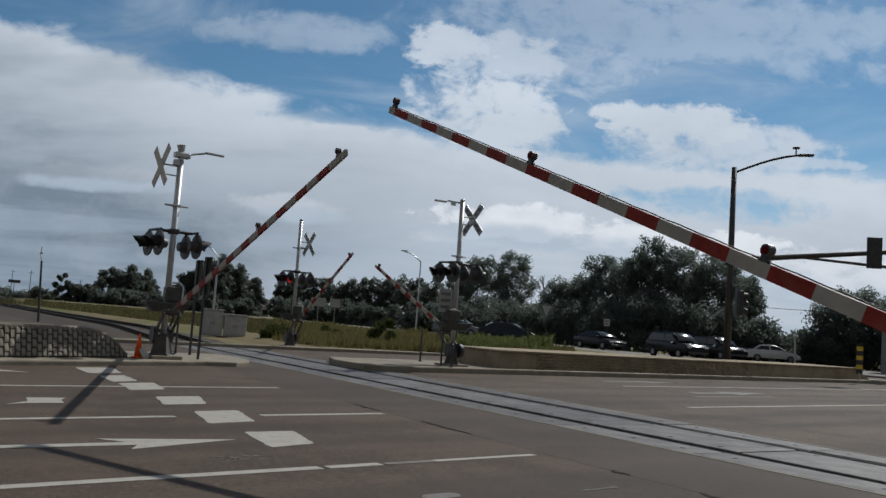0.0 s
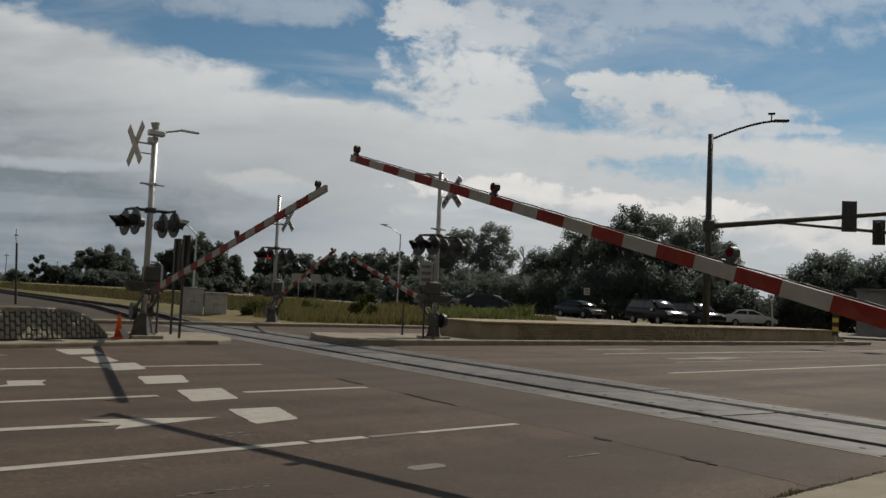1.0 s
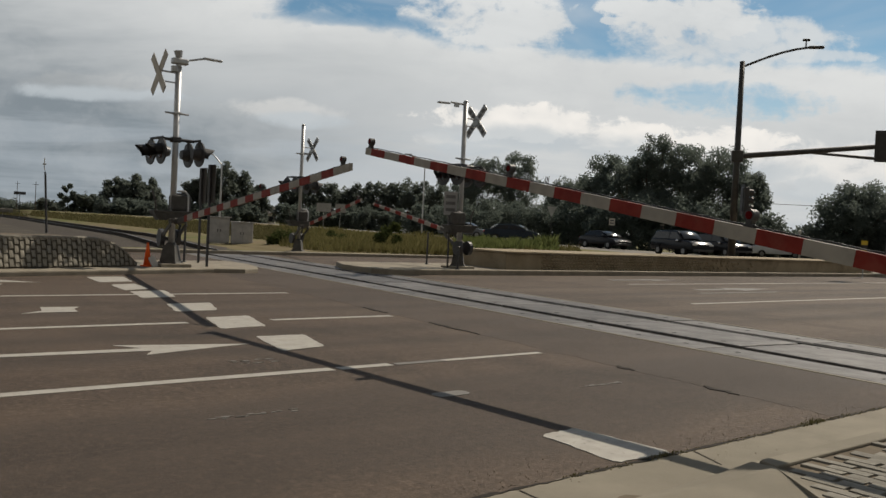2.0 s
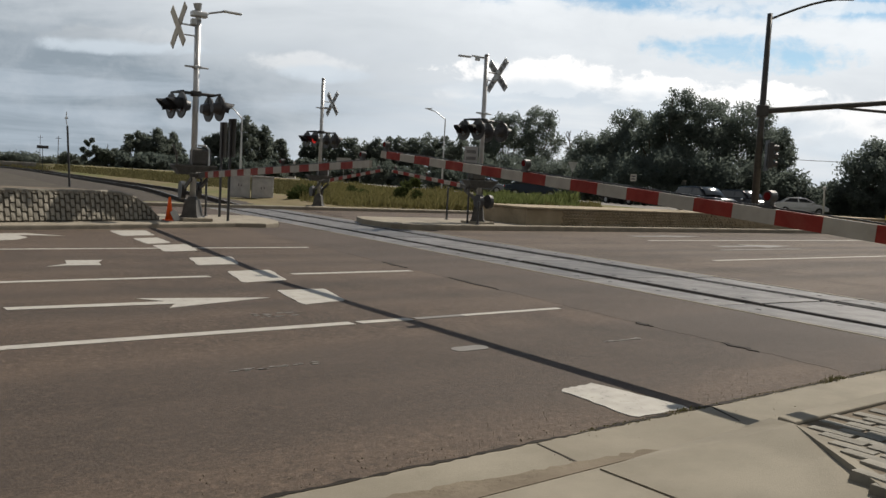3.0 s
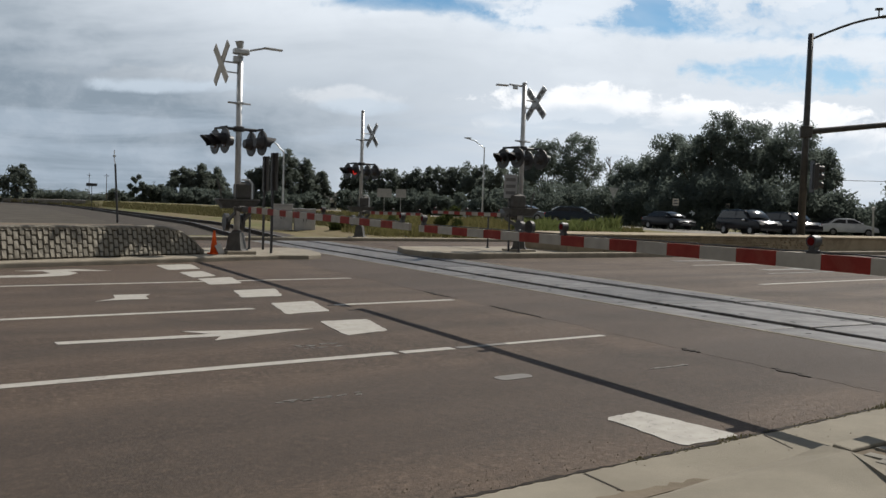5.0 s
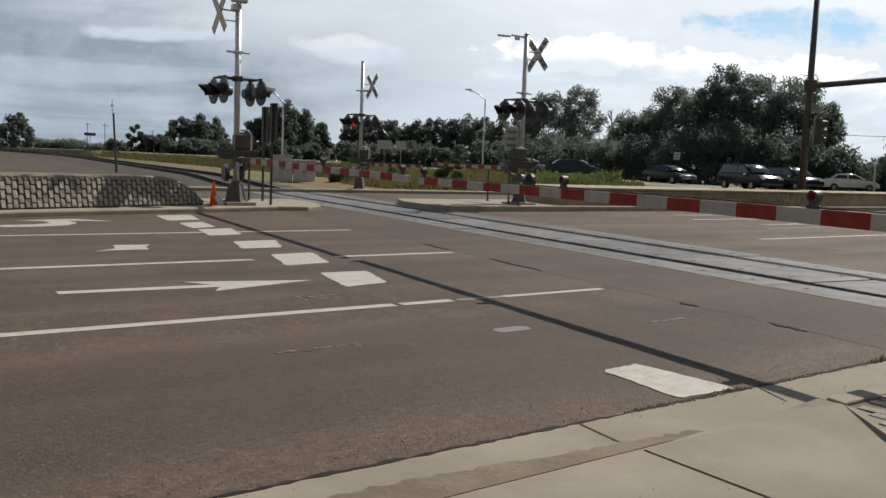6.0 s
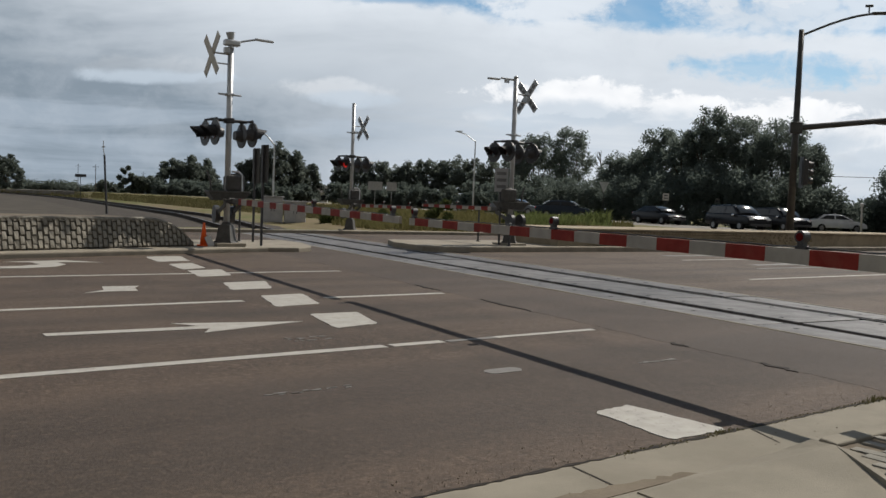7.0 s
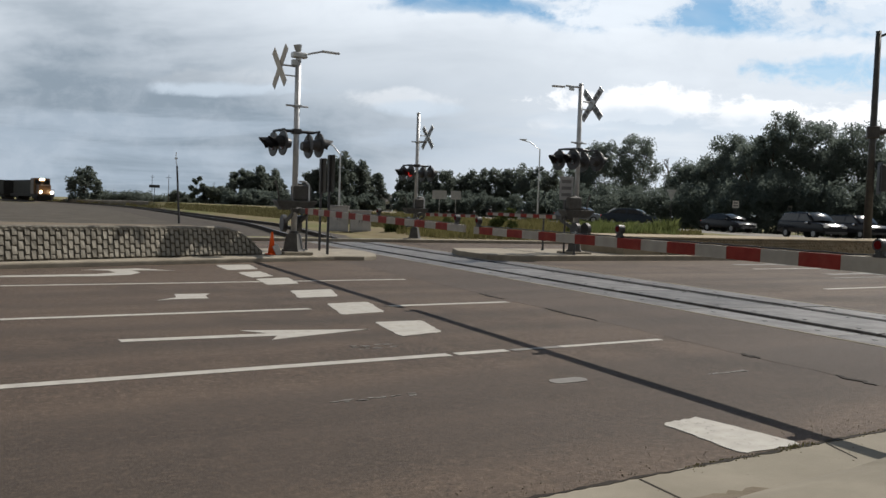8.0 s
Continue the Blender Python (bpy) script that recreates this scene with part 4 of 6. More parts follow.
    pts = [Vector((c * x - s * y, s * x + c * y, z)) for x, y, z in ((0.0, -0.36, 1.2), (0.04, -0.40, 1.45), (0.0, -0.46, 1.66))]
    chain(bm, pts, 0.022)
    part("lever", bm, CAST, mast)
    bm = fresh()
    chain(bm, [(0.1, 0.1, 1.05), (0.26, 0.16, 0.9), (0.22, 0.2, 0.7), (0.06, 0.10, 0.55)], 0.03)
    part("cable_hose", bm, BLACK, mast)
    length, stripe, h0, h1, pz, lamps = arm_args
    arm = gate_arm(mast, length, stripe, h0, h1, (axis * c, axis * s, pz), lamps, start, tip)
    return mast, arm


TURN = 82.4
sig_n, arm_n = crossing_signal(pose(5.20, 0.76, 0.088), "aluminium crossing mast with striped gate on the near corner", 4.5, TURN, -1, (), 0,
                               (8.43, 0.375, 0.115, 0.090, 0.88, (8.33, 5.26, 2.35)), 0.83, 0.16, axis=0.19)
sig_l, arm_l = crossing_signal(pose(7.5, 18.4, 0.12), "aluminium crossing mast with striped gate on the planter median", 4.40, TURN + 180, -1, (), 1,
                               (8.55, 0.40, 0.128, 0.095, 1.0, (8.3, 5.2)), 0.6, 0.52, (4.22, 3.38, 2.50))
sig_r, arm_r = crossing_signal(pose(15.87, 18.3, 0.15), "aluminium railway crossing mast with red lights on the stone median", 4.70, TURN, 1, (), -1,
                               (5.0, 0.375, 0.12, 0.09, 1.0, (4.75, 2.6)), levels=(4.21, 3.1, 2.60))
sig_m, arm_m = crossing_signal(pose(16.6, 28.5, 0.05), "aluminium crossing mast with lit red light on the far verge", 4.85, TURN + 180, 1, (0,), 0,
                               (4.9, 0.375, 0.12, 0.09, 1.0, (4.65, 2.6)), levels=(3.98, 3.77, 2.56))


# ---- planters ----
planter_w = empty("stone_planter", pose(0, 0, 0), "low sloping planter wall of rough pale stone blocks", "planter", "median planters")
SLOPE = 0.36                                    # how far the face leans back for each metre up
face_y = lambda x, z: W_FRONT(x) + 0.08 + SLOPE * (z - 0.10)
RIM = ((-1.5, 0.66), (5.6, 0.66), (5.9, 0.635), (6.15, 0.56), (6.38, 0.44), (6.56, 0.30), (6.72, 0.14))
bm = fresh()
for (x0, h0), (x1, h1) in zip(RIM, RIM[1:]):
    lo = [(x0, face_y(x0, 0.09) + 0.06, 0.09), (x1, face_y(x1, 0.09) + 0.06, 0.09), (x1, 20.3, 0.09), (x0, 20.3, 0.09)]
    hi = [(x0, face_y(x0, h0) + 0.06, h0), (x1, face_y(x1, h1) + 0.06, h1), (x1, 20.3, h1), (x0, 20.3, h0)]
    v = [bm.verts.new(p) for p in lo + hi]
    for f in ((3, 2, 1, 0), (4, 5, 6, 7), (0, 1, 5, 4), (2, 3, 7, 6), (1, 2, 6, 5), (3, 0, 4, 7)):
        bm.faces.new([v[i] for i in f])
part("core_wall", bm, MORTAR, planter_w, "dark recessed joints")
# a rounded rim that sweeps down at the end
bm = fresh()
rings = []
for x, z in RIM:
    yy = face_y(x, z) + 0.08
    rings.append([bm.verts.new((x, yy + 0.09 * math.cos(radians(a)), z + 0.015 + 0.05 * math.sin(radians(a)))) for a in range(0, 360, 45)])
for r, q in zip(rings, rings[1:]):
    for i in range(8):
        bm.faces.new((r[i], r[(i + 1) % 8], q[(i + 1) % 8], q[i]))
bm.faces.new(rings[0]), bm.faces.new(rings[-1][::-1])
bmesh.ops.recalc_face_normals(bm, faces=bm.faces[:])
smooth(part("rim", bm, BLOCK, planter_w, "rounded pale rim"))
bm = fresh()
prism(bm, [(-1.5, W_FRONT(-1.5) + 0.5), (5.7, W_FRONT(5.7) + 0.5), (5.7, 20.28), (-1.5, 20.28)], 0.62, 0.675)
part("fill", bm, DIRT, planter_w, "bare dirt filling")

planter_e = empty("stone_planter", pose(0, 0, 0), "long low planter of tan concrete with cobble front", "planter", "median planters")
bm = fresh()
prism(bm, [(17.35, 17.86), (40.2, 17.86), (40.2, 20.3), (17.7, 20.3)], 0.14, 0.62, 0.02)
ramp = [bm.verts.new(p) for p in ((40.2, 17.86, 0.14), (41.6, 17.86, 0.14), (41.6, 20.3, 0.14), (40.2, 20.3, 0.14), (40.2, 17.86, 0.62), (40.2, 20.3, 0.62))]
for f in ((0, 1, 4), (2, 3, 5), (1, 2, 5, 4)):
    bm.faces.new([ramp[i] for i in f])
part("planter_body", bm, PLANTER, planter_e, "smooth tan concrete body")
bm = fresh()
prism(bm, [(17.30, 17.80), (40.2, 17.80), (40.2, 20.36), (17.66, 20.36)], 0.625, 0.68, 0.02)
part("coping", bm, PLANTER, planter_e, "flat pale coping slab")


# ---- small street things ----
def traffic_cone(m):
    cone = empty("traffic_cone", m, "small orange traffic cone beside the planter", "traffic cone")
    bm = fresh()
    box(bm, (0, 0, 0.015), (0.22, 0.22, 0.03), bevel=0.01)
    part("base", bm, ORANGE, cone)
    bm = fresh()
    rod(bm, (0, 0, 0.03), (0, 0, 0.52), 0.085, 0.022, 20)
    smooth(part("cone_body", bm, ORANGE, cone))


traffic_cone(pose(6.96, 18.35, 0.10, 0, 0, 12))


scrap = fresh()
box(scrap, (0, 0, 0.12), (0.15, 0.02, 0.25), bevel=0.004)
tagged(part("board_scrap", scrap, WALLPALE), "pale scrap of board leaning beside the cone", "board").matrix_world = pose(7.10, 18.22, 0.10, -14, -22, 10)


def post(m, h, r, label, mat=BLACK):
    p = empty("marker_post", m, label, "post", "thin marker posts")
    bm = fresh()
    rod(bm, (0, 0, -0.05), (0, 0, h), r, r * 0.9, 10)
    rod(bm, (0, 0, h), (0, 0, h + 0.02), r * 1.2, r * 0.6, 10)
    part("shaft", bm, mat, p)
    bm = fresh()
    rod(bm, (0, 0, 0), (0, 0, 0.03), r * 2.2, r * 1.6, 10)
    part("base_ring", bm, mat, p)


for x, y, h in ((8.64, 20.35, 0.95),):
    post(pose(x, y, 0.10), h, 0.028, "thin dark steel post on the median")
for x, y, h in ((16.1, 20.0, 0.95), (15.28, 17.62, 0.62)):
    post(pose(x, y, 0.15), h, 0.03, "thin dark steel post on the median")


def sign_post(m, h, w, sh, label, face, bars=0, shape="rect", dark=SIGNDARK, pole=BLACK):
    s = empty("sign_post", m, label, "sign")
    bm = fresh()
    box(bm, (0, 0, h / 2), (0.05, 0.05, h), bevel=0.006)
    part("post", bm, pole, s)
    bm = fresh()
    if shape == "rect":
        box(bm, (0, -0.035, h - sh / 2), (w, 0.008, sh), bevel=0.003)
    else:
        vs = [bm.verts.new(p) for p in ((-w / 2, -0.035, h), (w / 2, -0.035, h), (0, -0.035, h - sh))]
        f = bm.faces.new(vs)
        r = bmesh.ops.extrude_face_region(bm, geom=[f])
        bmesh.ops.translate(bm, vec=(0, 0.008, 0), verts=[v for v in r["geom"] if isinstance(v, bmesh.types.BMVert)])
    plate = part("plate", bm, face, s)
    for i in range(bars):
        bm = fresh()
        box(bm, (0, -0.042, h - sh * (i + 0.8) / (bars + 0.6)), (w * 0.7, 0.004, sh * 0.4 / bars))
        part("text_bar", bm, dark, plate)
    return s


for x, y in ((8.90, 20.1), (8.40, 18.5)):
    tagged(sign_post(pose(x, y, 0.10, 0, 0, 90), 2.35, 0.42, 0.88, "dark narrow sign on a thin post on the median", CAST), group="signs beside the gate")


# a wavy yellow and black feather flag, simplified to a straight striped board
def object_marker(m):
    o = empty("object_marker", m, "yellow and black feather flag, built as a striped board on a short post", "sign")
    bm = fresh()
    rod(bm, (0, 0, 0), (0, 0, 0.5), 0.03, None, 8)
    part("post", bm, GALV, o)
    for i in range(6):
        bm = fresh()
        box(bm, (0, 0, 0.55 + 0.2 * i), (0.26, 0.02, 0.196), pose(0, 0, 0, 0, 0, 0))
        part("stripe", bm, YELLOW if i % 2 else BLACK, o)


object_marker(pose(38.4, 16.95, 0.0, 0, 0, -62))
sign_post(pose(15.51, 18.33, 0.15, 0, 0, -32), 2.15, 0.38, 0.66, "small grey sign on a dark post on the median", SIGNGREY, 3)
rail_pole = empty("trackside_pole", pose(12.75, 48.0, -0.03, 0, -3, 0), "thin dark pole with a pale whip on top beside the railway", "pole")
bm = fresh()
rod(bm, (0, 0, -0.2), (0, 0, 3.2), 0.06, 0.05, 10)
part("shaft", bm, BLACK, rail_pole)
bm = fresh()
chain(bm, [(0, 0, 3.2), (-0.05, 0, 3.5), (-0.02, 0, 3.95)], 0.022, 6)
box(bm, (-0.03, 0, 3.62), (0.16, 0.03, 0.07), bevel=0.005)
part("whip", bm, WALLPALE, rail_pole, "thin pale whip")
sign_post(pose(18.5, 78.0, -0.03, 0, 0, -14), 2.6, 0.9, 0.25, "dark horizontal name plate on a post", BLACK, 0)
sign_post(pose(42.4, 39.5, 0.15, 0, 0, -47), 2.95, 0.66, 0.72, "triangular yield sign seen from behind", SIGNBACK, 0, "tri")
sign_post(pose(58.3, 47.2, 0.15, 0, 0, -50), 2.7, 0.5, 0.6, "small white sign among the waiting cars", WHITE, 2)
sign_post(pose(64.9, 46.8, 0.15, 0, 0, -50), 2.5, 0.4, 0.5, "small white sign among the waiting cars", WHITE, 1)


def spot(az, d):
    """The place on a bearing at a distance."""
    return d * math.sin(radians(az)), d * math.cos(radians(az))


for az, w in ((31.8, 1.7), (32.9, 1.2)):
    tagged(sign_post(pose(*spot(az, 100), 0.6, 0, 0, -32), 2.9, w, 1.0, "pale green-grey panel sign beside the far street", SIGNGREY, 0, "rect", SIGNDARK, GALV), group="panel signs")
wire = bpy.data.curves.new("overhead_wire", "CURVE")
wire.dimensions, wire.bevel_depth, wire.bevel_resolution = "3D", 0.035, 1
line = wire.splines.new("POLY")
line.points.add(20)
for i, p in enumerate(line.points):
    t = i / 20
    x, y = spot(54 + 36 * t, 110)
    p.co = (x, y, 6.48 - 0.5 * math.sin(math.pi * t), 1)
wire.materials.append(BLACK)
tagged(new("overhead_wire", wire), "thin dark wire strung behind the trees", "wire")


def cabinet(m, w, d, h, label):
    c = empty("utility_cabinet", m, label, "utility cabinet", "grey trackside cabinets")
    bm = fresh()
    box(bm, (0, 0, h / 2), (w, d, h), bevel=0.02)
    part("body", bm, CABINET, c)
    bm = fresh()
    box(bm, (0, 0, h + 0.03), (w + 0.12, d + 0.12, 0.06), bevel=0.015)
    part("roof", bm, CABINET, c)
    for s in (-1, 1):
        bm = fresh()
        box(bm, (s * w / 4, -d / 2 - 0.01, h / 2), (w / 2 - 0.05, 0.02, h - 0.14), bevel=0.006)
        door = part("door", bm, CABINET, c)
        bm = fresh()
        box(bm, (s * 0.07, -d / 2 - 0.035, h / 2), (0.03, 0.03, 0.14), bevel=0.006)
        part("handle", bm, BLACK, door)


cabinet(pose(*spot(25.1, 43.5), -0.02, 0, 0, -24), 1.0, 0.7, 1.25, "grey steel trackside cabinet on gravel")
cabinet(pose(*spot(26.55, 43.5), -0.02, 0, 0, -24), 1.05, 0.8, 1.05, "wide grey steel trackside cabinet on gravel")


# ---- poles ----
def signal_pole(m):
    p = empty("traffic_signal_pole", m, "tall dark pole with street lamp and traffic signal arm", "traffic signal")
    bm = fresh()
    rod(bm, (0, 0, 0), (0, 0, 9.3), 0.17, 0.11, 20)
    rod(bm, (0, 0, 0), (0, 0, 0.35), 0.26, 0.24, 20)
    smooth(part("pole", bm, DARKPOLE, p))
    bm = fresh()
    pts = [(0, 0, 9.05)] + [(2.75 * t, 0, 9.05 + 0.90 * math.sin(t * 1.35)) for t in (0.2, 0.4, 0.6, 0.8, 1.0)]
    chain(bm, pts, 0.05, 10)
    box(bm, (3.02, 0, 9.93), (0.65, 0.28, 0.1), bevel=0.03)
    lamp = part("lamp_arm", bm, DARKPOLE, p, "curved arm with flat street lamp")
    bm = fresh()
    rod(bm, (2.6, 0, 9.90), (2.6, 0, 10.2), 0.03, None, 8)
    box(bm, (2.6, 0, 10.25), (0.3, 0.12, 0.1), bevel=0.02)
    part("sensor", bm, DARKPOLE, lamp)
    bm = fresh()
    rod(bm, (0, 0, 5.1), (13.0, 0, 6.45), 0.13, 0.07, 14)
    box(bm, (0, 0, 5.1), (0.5, 0.45, 0.5), bevel=0.04)
    part("signal_arm", bm, DARKPOLE, p, "long horizontal signal arm")

    def head(x, y, z, turn=0.0, name="traffic_light"):
        mm = pose(x, y, z, 0, 0, turn)
        bm = fresh()
        box(bm, (0, 0, 0), (0.38, 0.28, 1.1), mm, 0.03)
        box(bm, (0, 0.1, 0), (0.62, 0.02, 1.35), mm, 0.0)
        h = part(name, bm, BLACK, p, "black three-lens traffic light")
        for k in (-0.35, 0.0, 0.35):
            bm = fresh()
            rod(bm, (0, -0.14, k), (0, -0.36, k - 0.02), 0.13, 0.13, 14, False)
            bmesh.ops.transform(bm, matrix=mm, verts=bm.verts[:])
            bmesh.ops.solidify(bm, geom=bm.faces[:], thickness=0.01)
            part("visor", bm, BLACK, h)
            bm = fresh()
            rod(bm, (0, -0.142, k), (0, -0.15, k), 0.11, None, 14)
            bmesh.ops.transform(bm, matrix=mm, verts=bm.verts[:])
            part("lens", bm, GREEN_OFF, h)

    head(5.9, 0, 5.7, 180)
    head(8.0, 0, 5.9, 180)
    head(0.45, 0.1, 3.2, 100)
    return p


SIG_AZ = radians(58.6)
first_pole = signal_pole(pose(40 * math.sin(SIG_AZ), 40 * math.cos(SIG_AZ), 0.0, 0, 0, -52))
copy_thing(first_pole, pose(49.6, 11.0, 0.0, 0, 0, 108))
lean_post = empty("leaning_post", pose(66.0, 34.2, 0.1, 0, -14, 20), "pale leaning post behind the waiting cars", "post")
bm = fresh()
rod(bm, (0, 0, -0.3), (0, 0, 2.3), 0.09, 0.07, 10)
part("shaft", bm, WALLPALE, lean_post)
bm = fresh()
rod(bm, (0, 0, 2.3), (0, 0, 2.5), 0.15, 0.12, 10)
part("cap", bm, WALLPALE, lean_post)


def street_lamp(x, y, h, reach, turn, label):
    p = empty("street_lamp", pose(x, y, 0, 0, 0, turn), label, "street lamp", "distant street lamps")
    bm = fresh()
    rod(bm, (0, 0, -0.1), (0, 0, h), 0.11, 0.06, 12)
    part("pole", bm, GALV, p)
    bm = fresh()
    chain(bm, [(0, 0, h - 0.1), (reach * 0.5, 0, h + 0.7), (reach, 0, h + 1.0)], 0.05, 8)
    part("arm", bm, GALV, p)
    bm = fresh()
    box(bm, (reach + 0.3, 0, h + 1.0), (0.8, 0.26, 0.12), bevel=0.03)
    part("lamp_head", bm, GALV, p)


street_lamp(*spot(38.4, 96), 8.4, -2.2, -38, "grey street lamp with a slanted arm")
street_lamp(*spot(25.1, 78), 6.0, -1.4, -28, "grey street lamp with a curved arm")


def utility_pole(x, y, h, label):
    p = empty("utility_pole", pose(x, y, 0), label, "utility pole", "distant wooden poles")
    bm = fresh()
    rod(bm, (0, 0, -0.1), (0, 0, h), 0.08, 0.055, 8)
    part("pole", bm, WOOD, p)
    bm = fresh()
    box(bm, (0, 0, h - 0.5), (1.1, 0.07, 0.08), pose(0, 0, 0, 0, 0, -20))
    part("cross_arm", bm, WOOD, p)


for az, d, h in ((18.7, 150, 7.2), (14.2, 190, 6.5), (13.2, 230, 7.5), (17.0, 260, 7.0)):
    utility_pole(*spot(az, d), h, "thin wooden utility pole in the distance")


# ---- cars ----
def car(m, paint, label, kind="sedan", group="cars waiting at the crossing"):
    c = empty("car", m, label, "car", group)
    L, W = (4.6, 1.8) if kind == "sedan" else (4.75, 1.88)
    if kind == "sedan":
        lower = [(-2.28, 0.32), (-2.3, 0.75), (-2.18, 0.95), (-1.5, 1.02), (0.85, 0.98), (1.9, 0.84), (2.25, 0.66), (2.3, 0.34)]
        cabin = [(-1.75, 1.0), (-1.1, 1.40), (-0.2, 1.46), (0.35, 1.40), (1.2, 0.98)]
    else:
        lower = [(-2.3, 0.38), (-2.36, 0.9), (-2.28, 1.1), (-1.5, 1.12), (0.9, 1.1), (2.0, 1.0), (2.33, 0.8), (2.36, 0.42)]
        cabin = [(-2.25, 1.1), (-1.95, 1.66), (-0.3, 1.74), (0.4, 1.68), (1.25, 1.08)]

    def extrude(outline, w0, w1, zlo, zhi):
        bm = fresh()
        sides = []
        for s in (-1, 1):
            vs = []
            for x, z in outline:
                t = (z - zlo) / max(1e-6, zhi - zlo)
                vs.append(bm.verts.new((x, s * (w0 + (w1 - w0) * t) / 2, z)))
            sides.append(vs)
        bm.faces.new(sides[0]), bm.faces.new(sides[1][::-1])
        n = len(outline)
        for i in range(n):
            bm.faces.new((sides[0][i], sides[0][(i + 1) % n], sides[1][(i + 1) % n], sides[1][i]))
        bmesh.ops.recalc_face_normals(bm, faces=bm.faces[:])
        return bm

    zs = [z for _, z in lower]
    bm = extrude(lower, W, W * 0.95, min(zs), max(zs))
    bmesh.ops.bevel(bm, geom=bm.edges[:], offset=0.06, segments=2, affect="EDGES", profile=0.6)
    body = smooth(part("body", bm, paint, c))
    zs = [z for _, z in cabin]
    bm = extrude(cabin, W * 0.93, W * 0.72, min(zs), max(zs))
    bmesh.ops.bevel(bm, geom=bm.edges[:], offset=0.05, segments=2, affect="EDGES", profile=0.6)
    roof = smooth(part("cabin", bm, paint, c))
    # windows lie just proud of the cabin
    zr = max(zs)
    zb = min(zs)

    def at(x, z, s):
        return (x, s * (W * 0.93 + (W * 0.72 - W * 0.93) * (z - zb) / (zr - zb)) / 2 + s * 0.006, z)

    x0, x1, x2, x3, x4 = (p[0] for p in cabin)
    for s in (-1, 1):
        for a, b, c2, d in (((x0 + x1) / 2 - 0.1, x1 + 0.12, -0.35, -0.35), (-0.25, -0.25, x3 - 0.05, x4 - 0.28)):
            bm = fresh()
            top, low = zr - 0.12, zb + 0.06
            f = bm.faces.new([bm.verts.new(at(x, z, s)) for x, z in ((a, low), (b, top), (c2, top), (d, low))])
            part("side_window", bm, GLASS, c)
    for xa, za, xb, zb2 in ((x4 - 0.06, zb + 0.05, x3 + 0.06, zr - 0.1), (x0 + 0.06, zb + 0.07, x1 - 0.04, cabin[1][1] - 0.05)):
        bm = fresh()
        off = 0.035 if xa > 0 else -0.035
        wa, wb = W * 0.40, W * 0.33
        # a softly bulged pane
        grid = []
        for i in range(9):
            u = i / 8
            ww = wa + (wb - wa) * u
            row = []
            for j in range(11):
                v = j / 5 - 1
                out = 0.05 * (1 - (2 * u - 1) ** 2) + 0.06 * (1 - v * v)
                row.append(bm.verts.new((xa + (xb - xa) * u + off + (out * 0.57 if xa > 0 else -out * 0.57), ww * v, za + (zb2 - za) * u + 0.03 + out * 0.82)))
            grid.append(row)
        for i in range(8):
            for j in range(10):
                bm.faces.new((grid[i][j], grid[i][j + 1], grid[i + 1][j + 1], grid[i + 1][j]))
        bmesh.ops.recalc_face_normals(bm, faces=bm.faces[:])
        smooth(part("windscreen" if xa > 0 else "rear_window", bm, GLASS, c))
    for x in (-1.4, 1.42):
        for s in (-1, 1):
            bm = fresh()
            rod(bm, (x, s * (W / 2 - 0.2), 0.32), (x, s * (W / 2 + 0.01), 0.32), 0.32, None, 20)
            wheel = part("wheel", bm, TYRE, c)
            bm = fresh()
            rod(bm, (x, s * (W / 2 + 0.005), 0.32), (x, s * (W / 2 + 0.022), 0.32), 0.2, 0.17, 12)
            part("rim", bm, CHROME, wheel)
    for s in (-1, 1):
        bm = fresh()
        box(bm, (lower[-2][0] - 0.1, s * W * 0.36, lower[-2][1] - 0.01), (0.22, 0.38, 0.13), bevel=0.03)
        part("headlight", bm, HEADLIGHT, c)
        bm = fresh()
        box(bm, (lower[1][0] + 0.03, s * W * 0.38, 0.82), (0.1, 0.3, 0.16), bevel=0.02)
        part("tail_light", bm, TAIL, c)
        # the SUVs' mirrors are polished balls, added to throw sun glints
        bm = fresh()
        bmesh.ops.create_uvsphere(bm, u_segments=20, v_segments=12, radius=0.12, matrix=Matrix.Translation((0.85, s * (W / 2 + 0.08), 1.02)) @ Matrix.Diagonal((0.8, 1.1, 0.8, 1)))
        smooth(part("wing_mirror", bm, POLISHED if kind == "suv" else paint, c))
    bm = fresh()
    box(bm, (lower[-1][0] - 0.02, 0, 0.42), (0.12, W * 0.86, 0.16), bevel=0.03)
    part("bumper", bm, BLACK, c)
    return c


def parked(az, d, turn, paint, label, kind, group="cars waiting at the crossing"):
    x, y = spot(az, d)
    car(pose(x, y, street(az)[1] + 0.012, 0, 0, turn), paint, label, kind, group)


parked(50.6, 71, -100, CAR_BLACK, "dark blue hatchback waiting on the far street", "sedan")
parked(55.5, 61.5, -108, CAR_BLACK, "black sport utility car waiting in a queue", "suv")
parked(58.0, 70, -106, CAR_BLACK, "black car with a glinting windscreen in a queue", "suv")
parked(61.1, 76, -36, CAR_SILVER, "silver sedan at the head of the queue", "sedan")
parked(44.5, 69, -45, CAR_DARK, "dark car behind the tall grass", "sedan", "cars on the far street")
car(pose(*spot(37.6, 125), -0.05, 0, 0, -62), CAR_SILVER, "silver car far beyond the street", "sedan", "cars on the far street")
parked(41.3, 78, -60, CAR_GREY, "grey car behind the tall grass", "sedan", "cars on the far street")


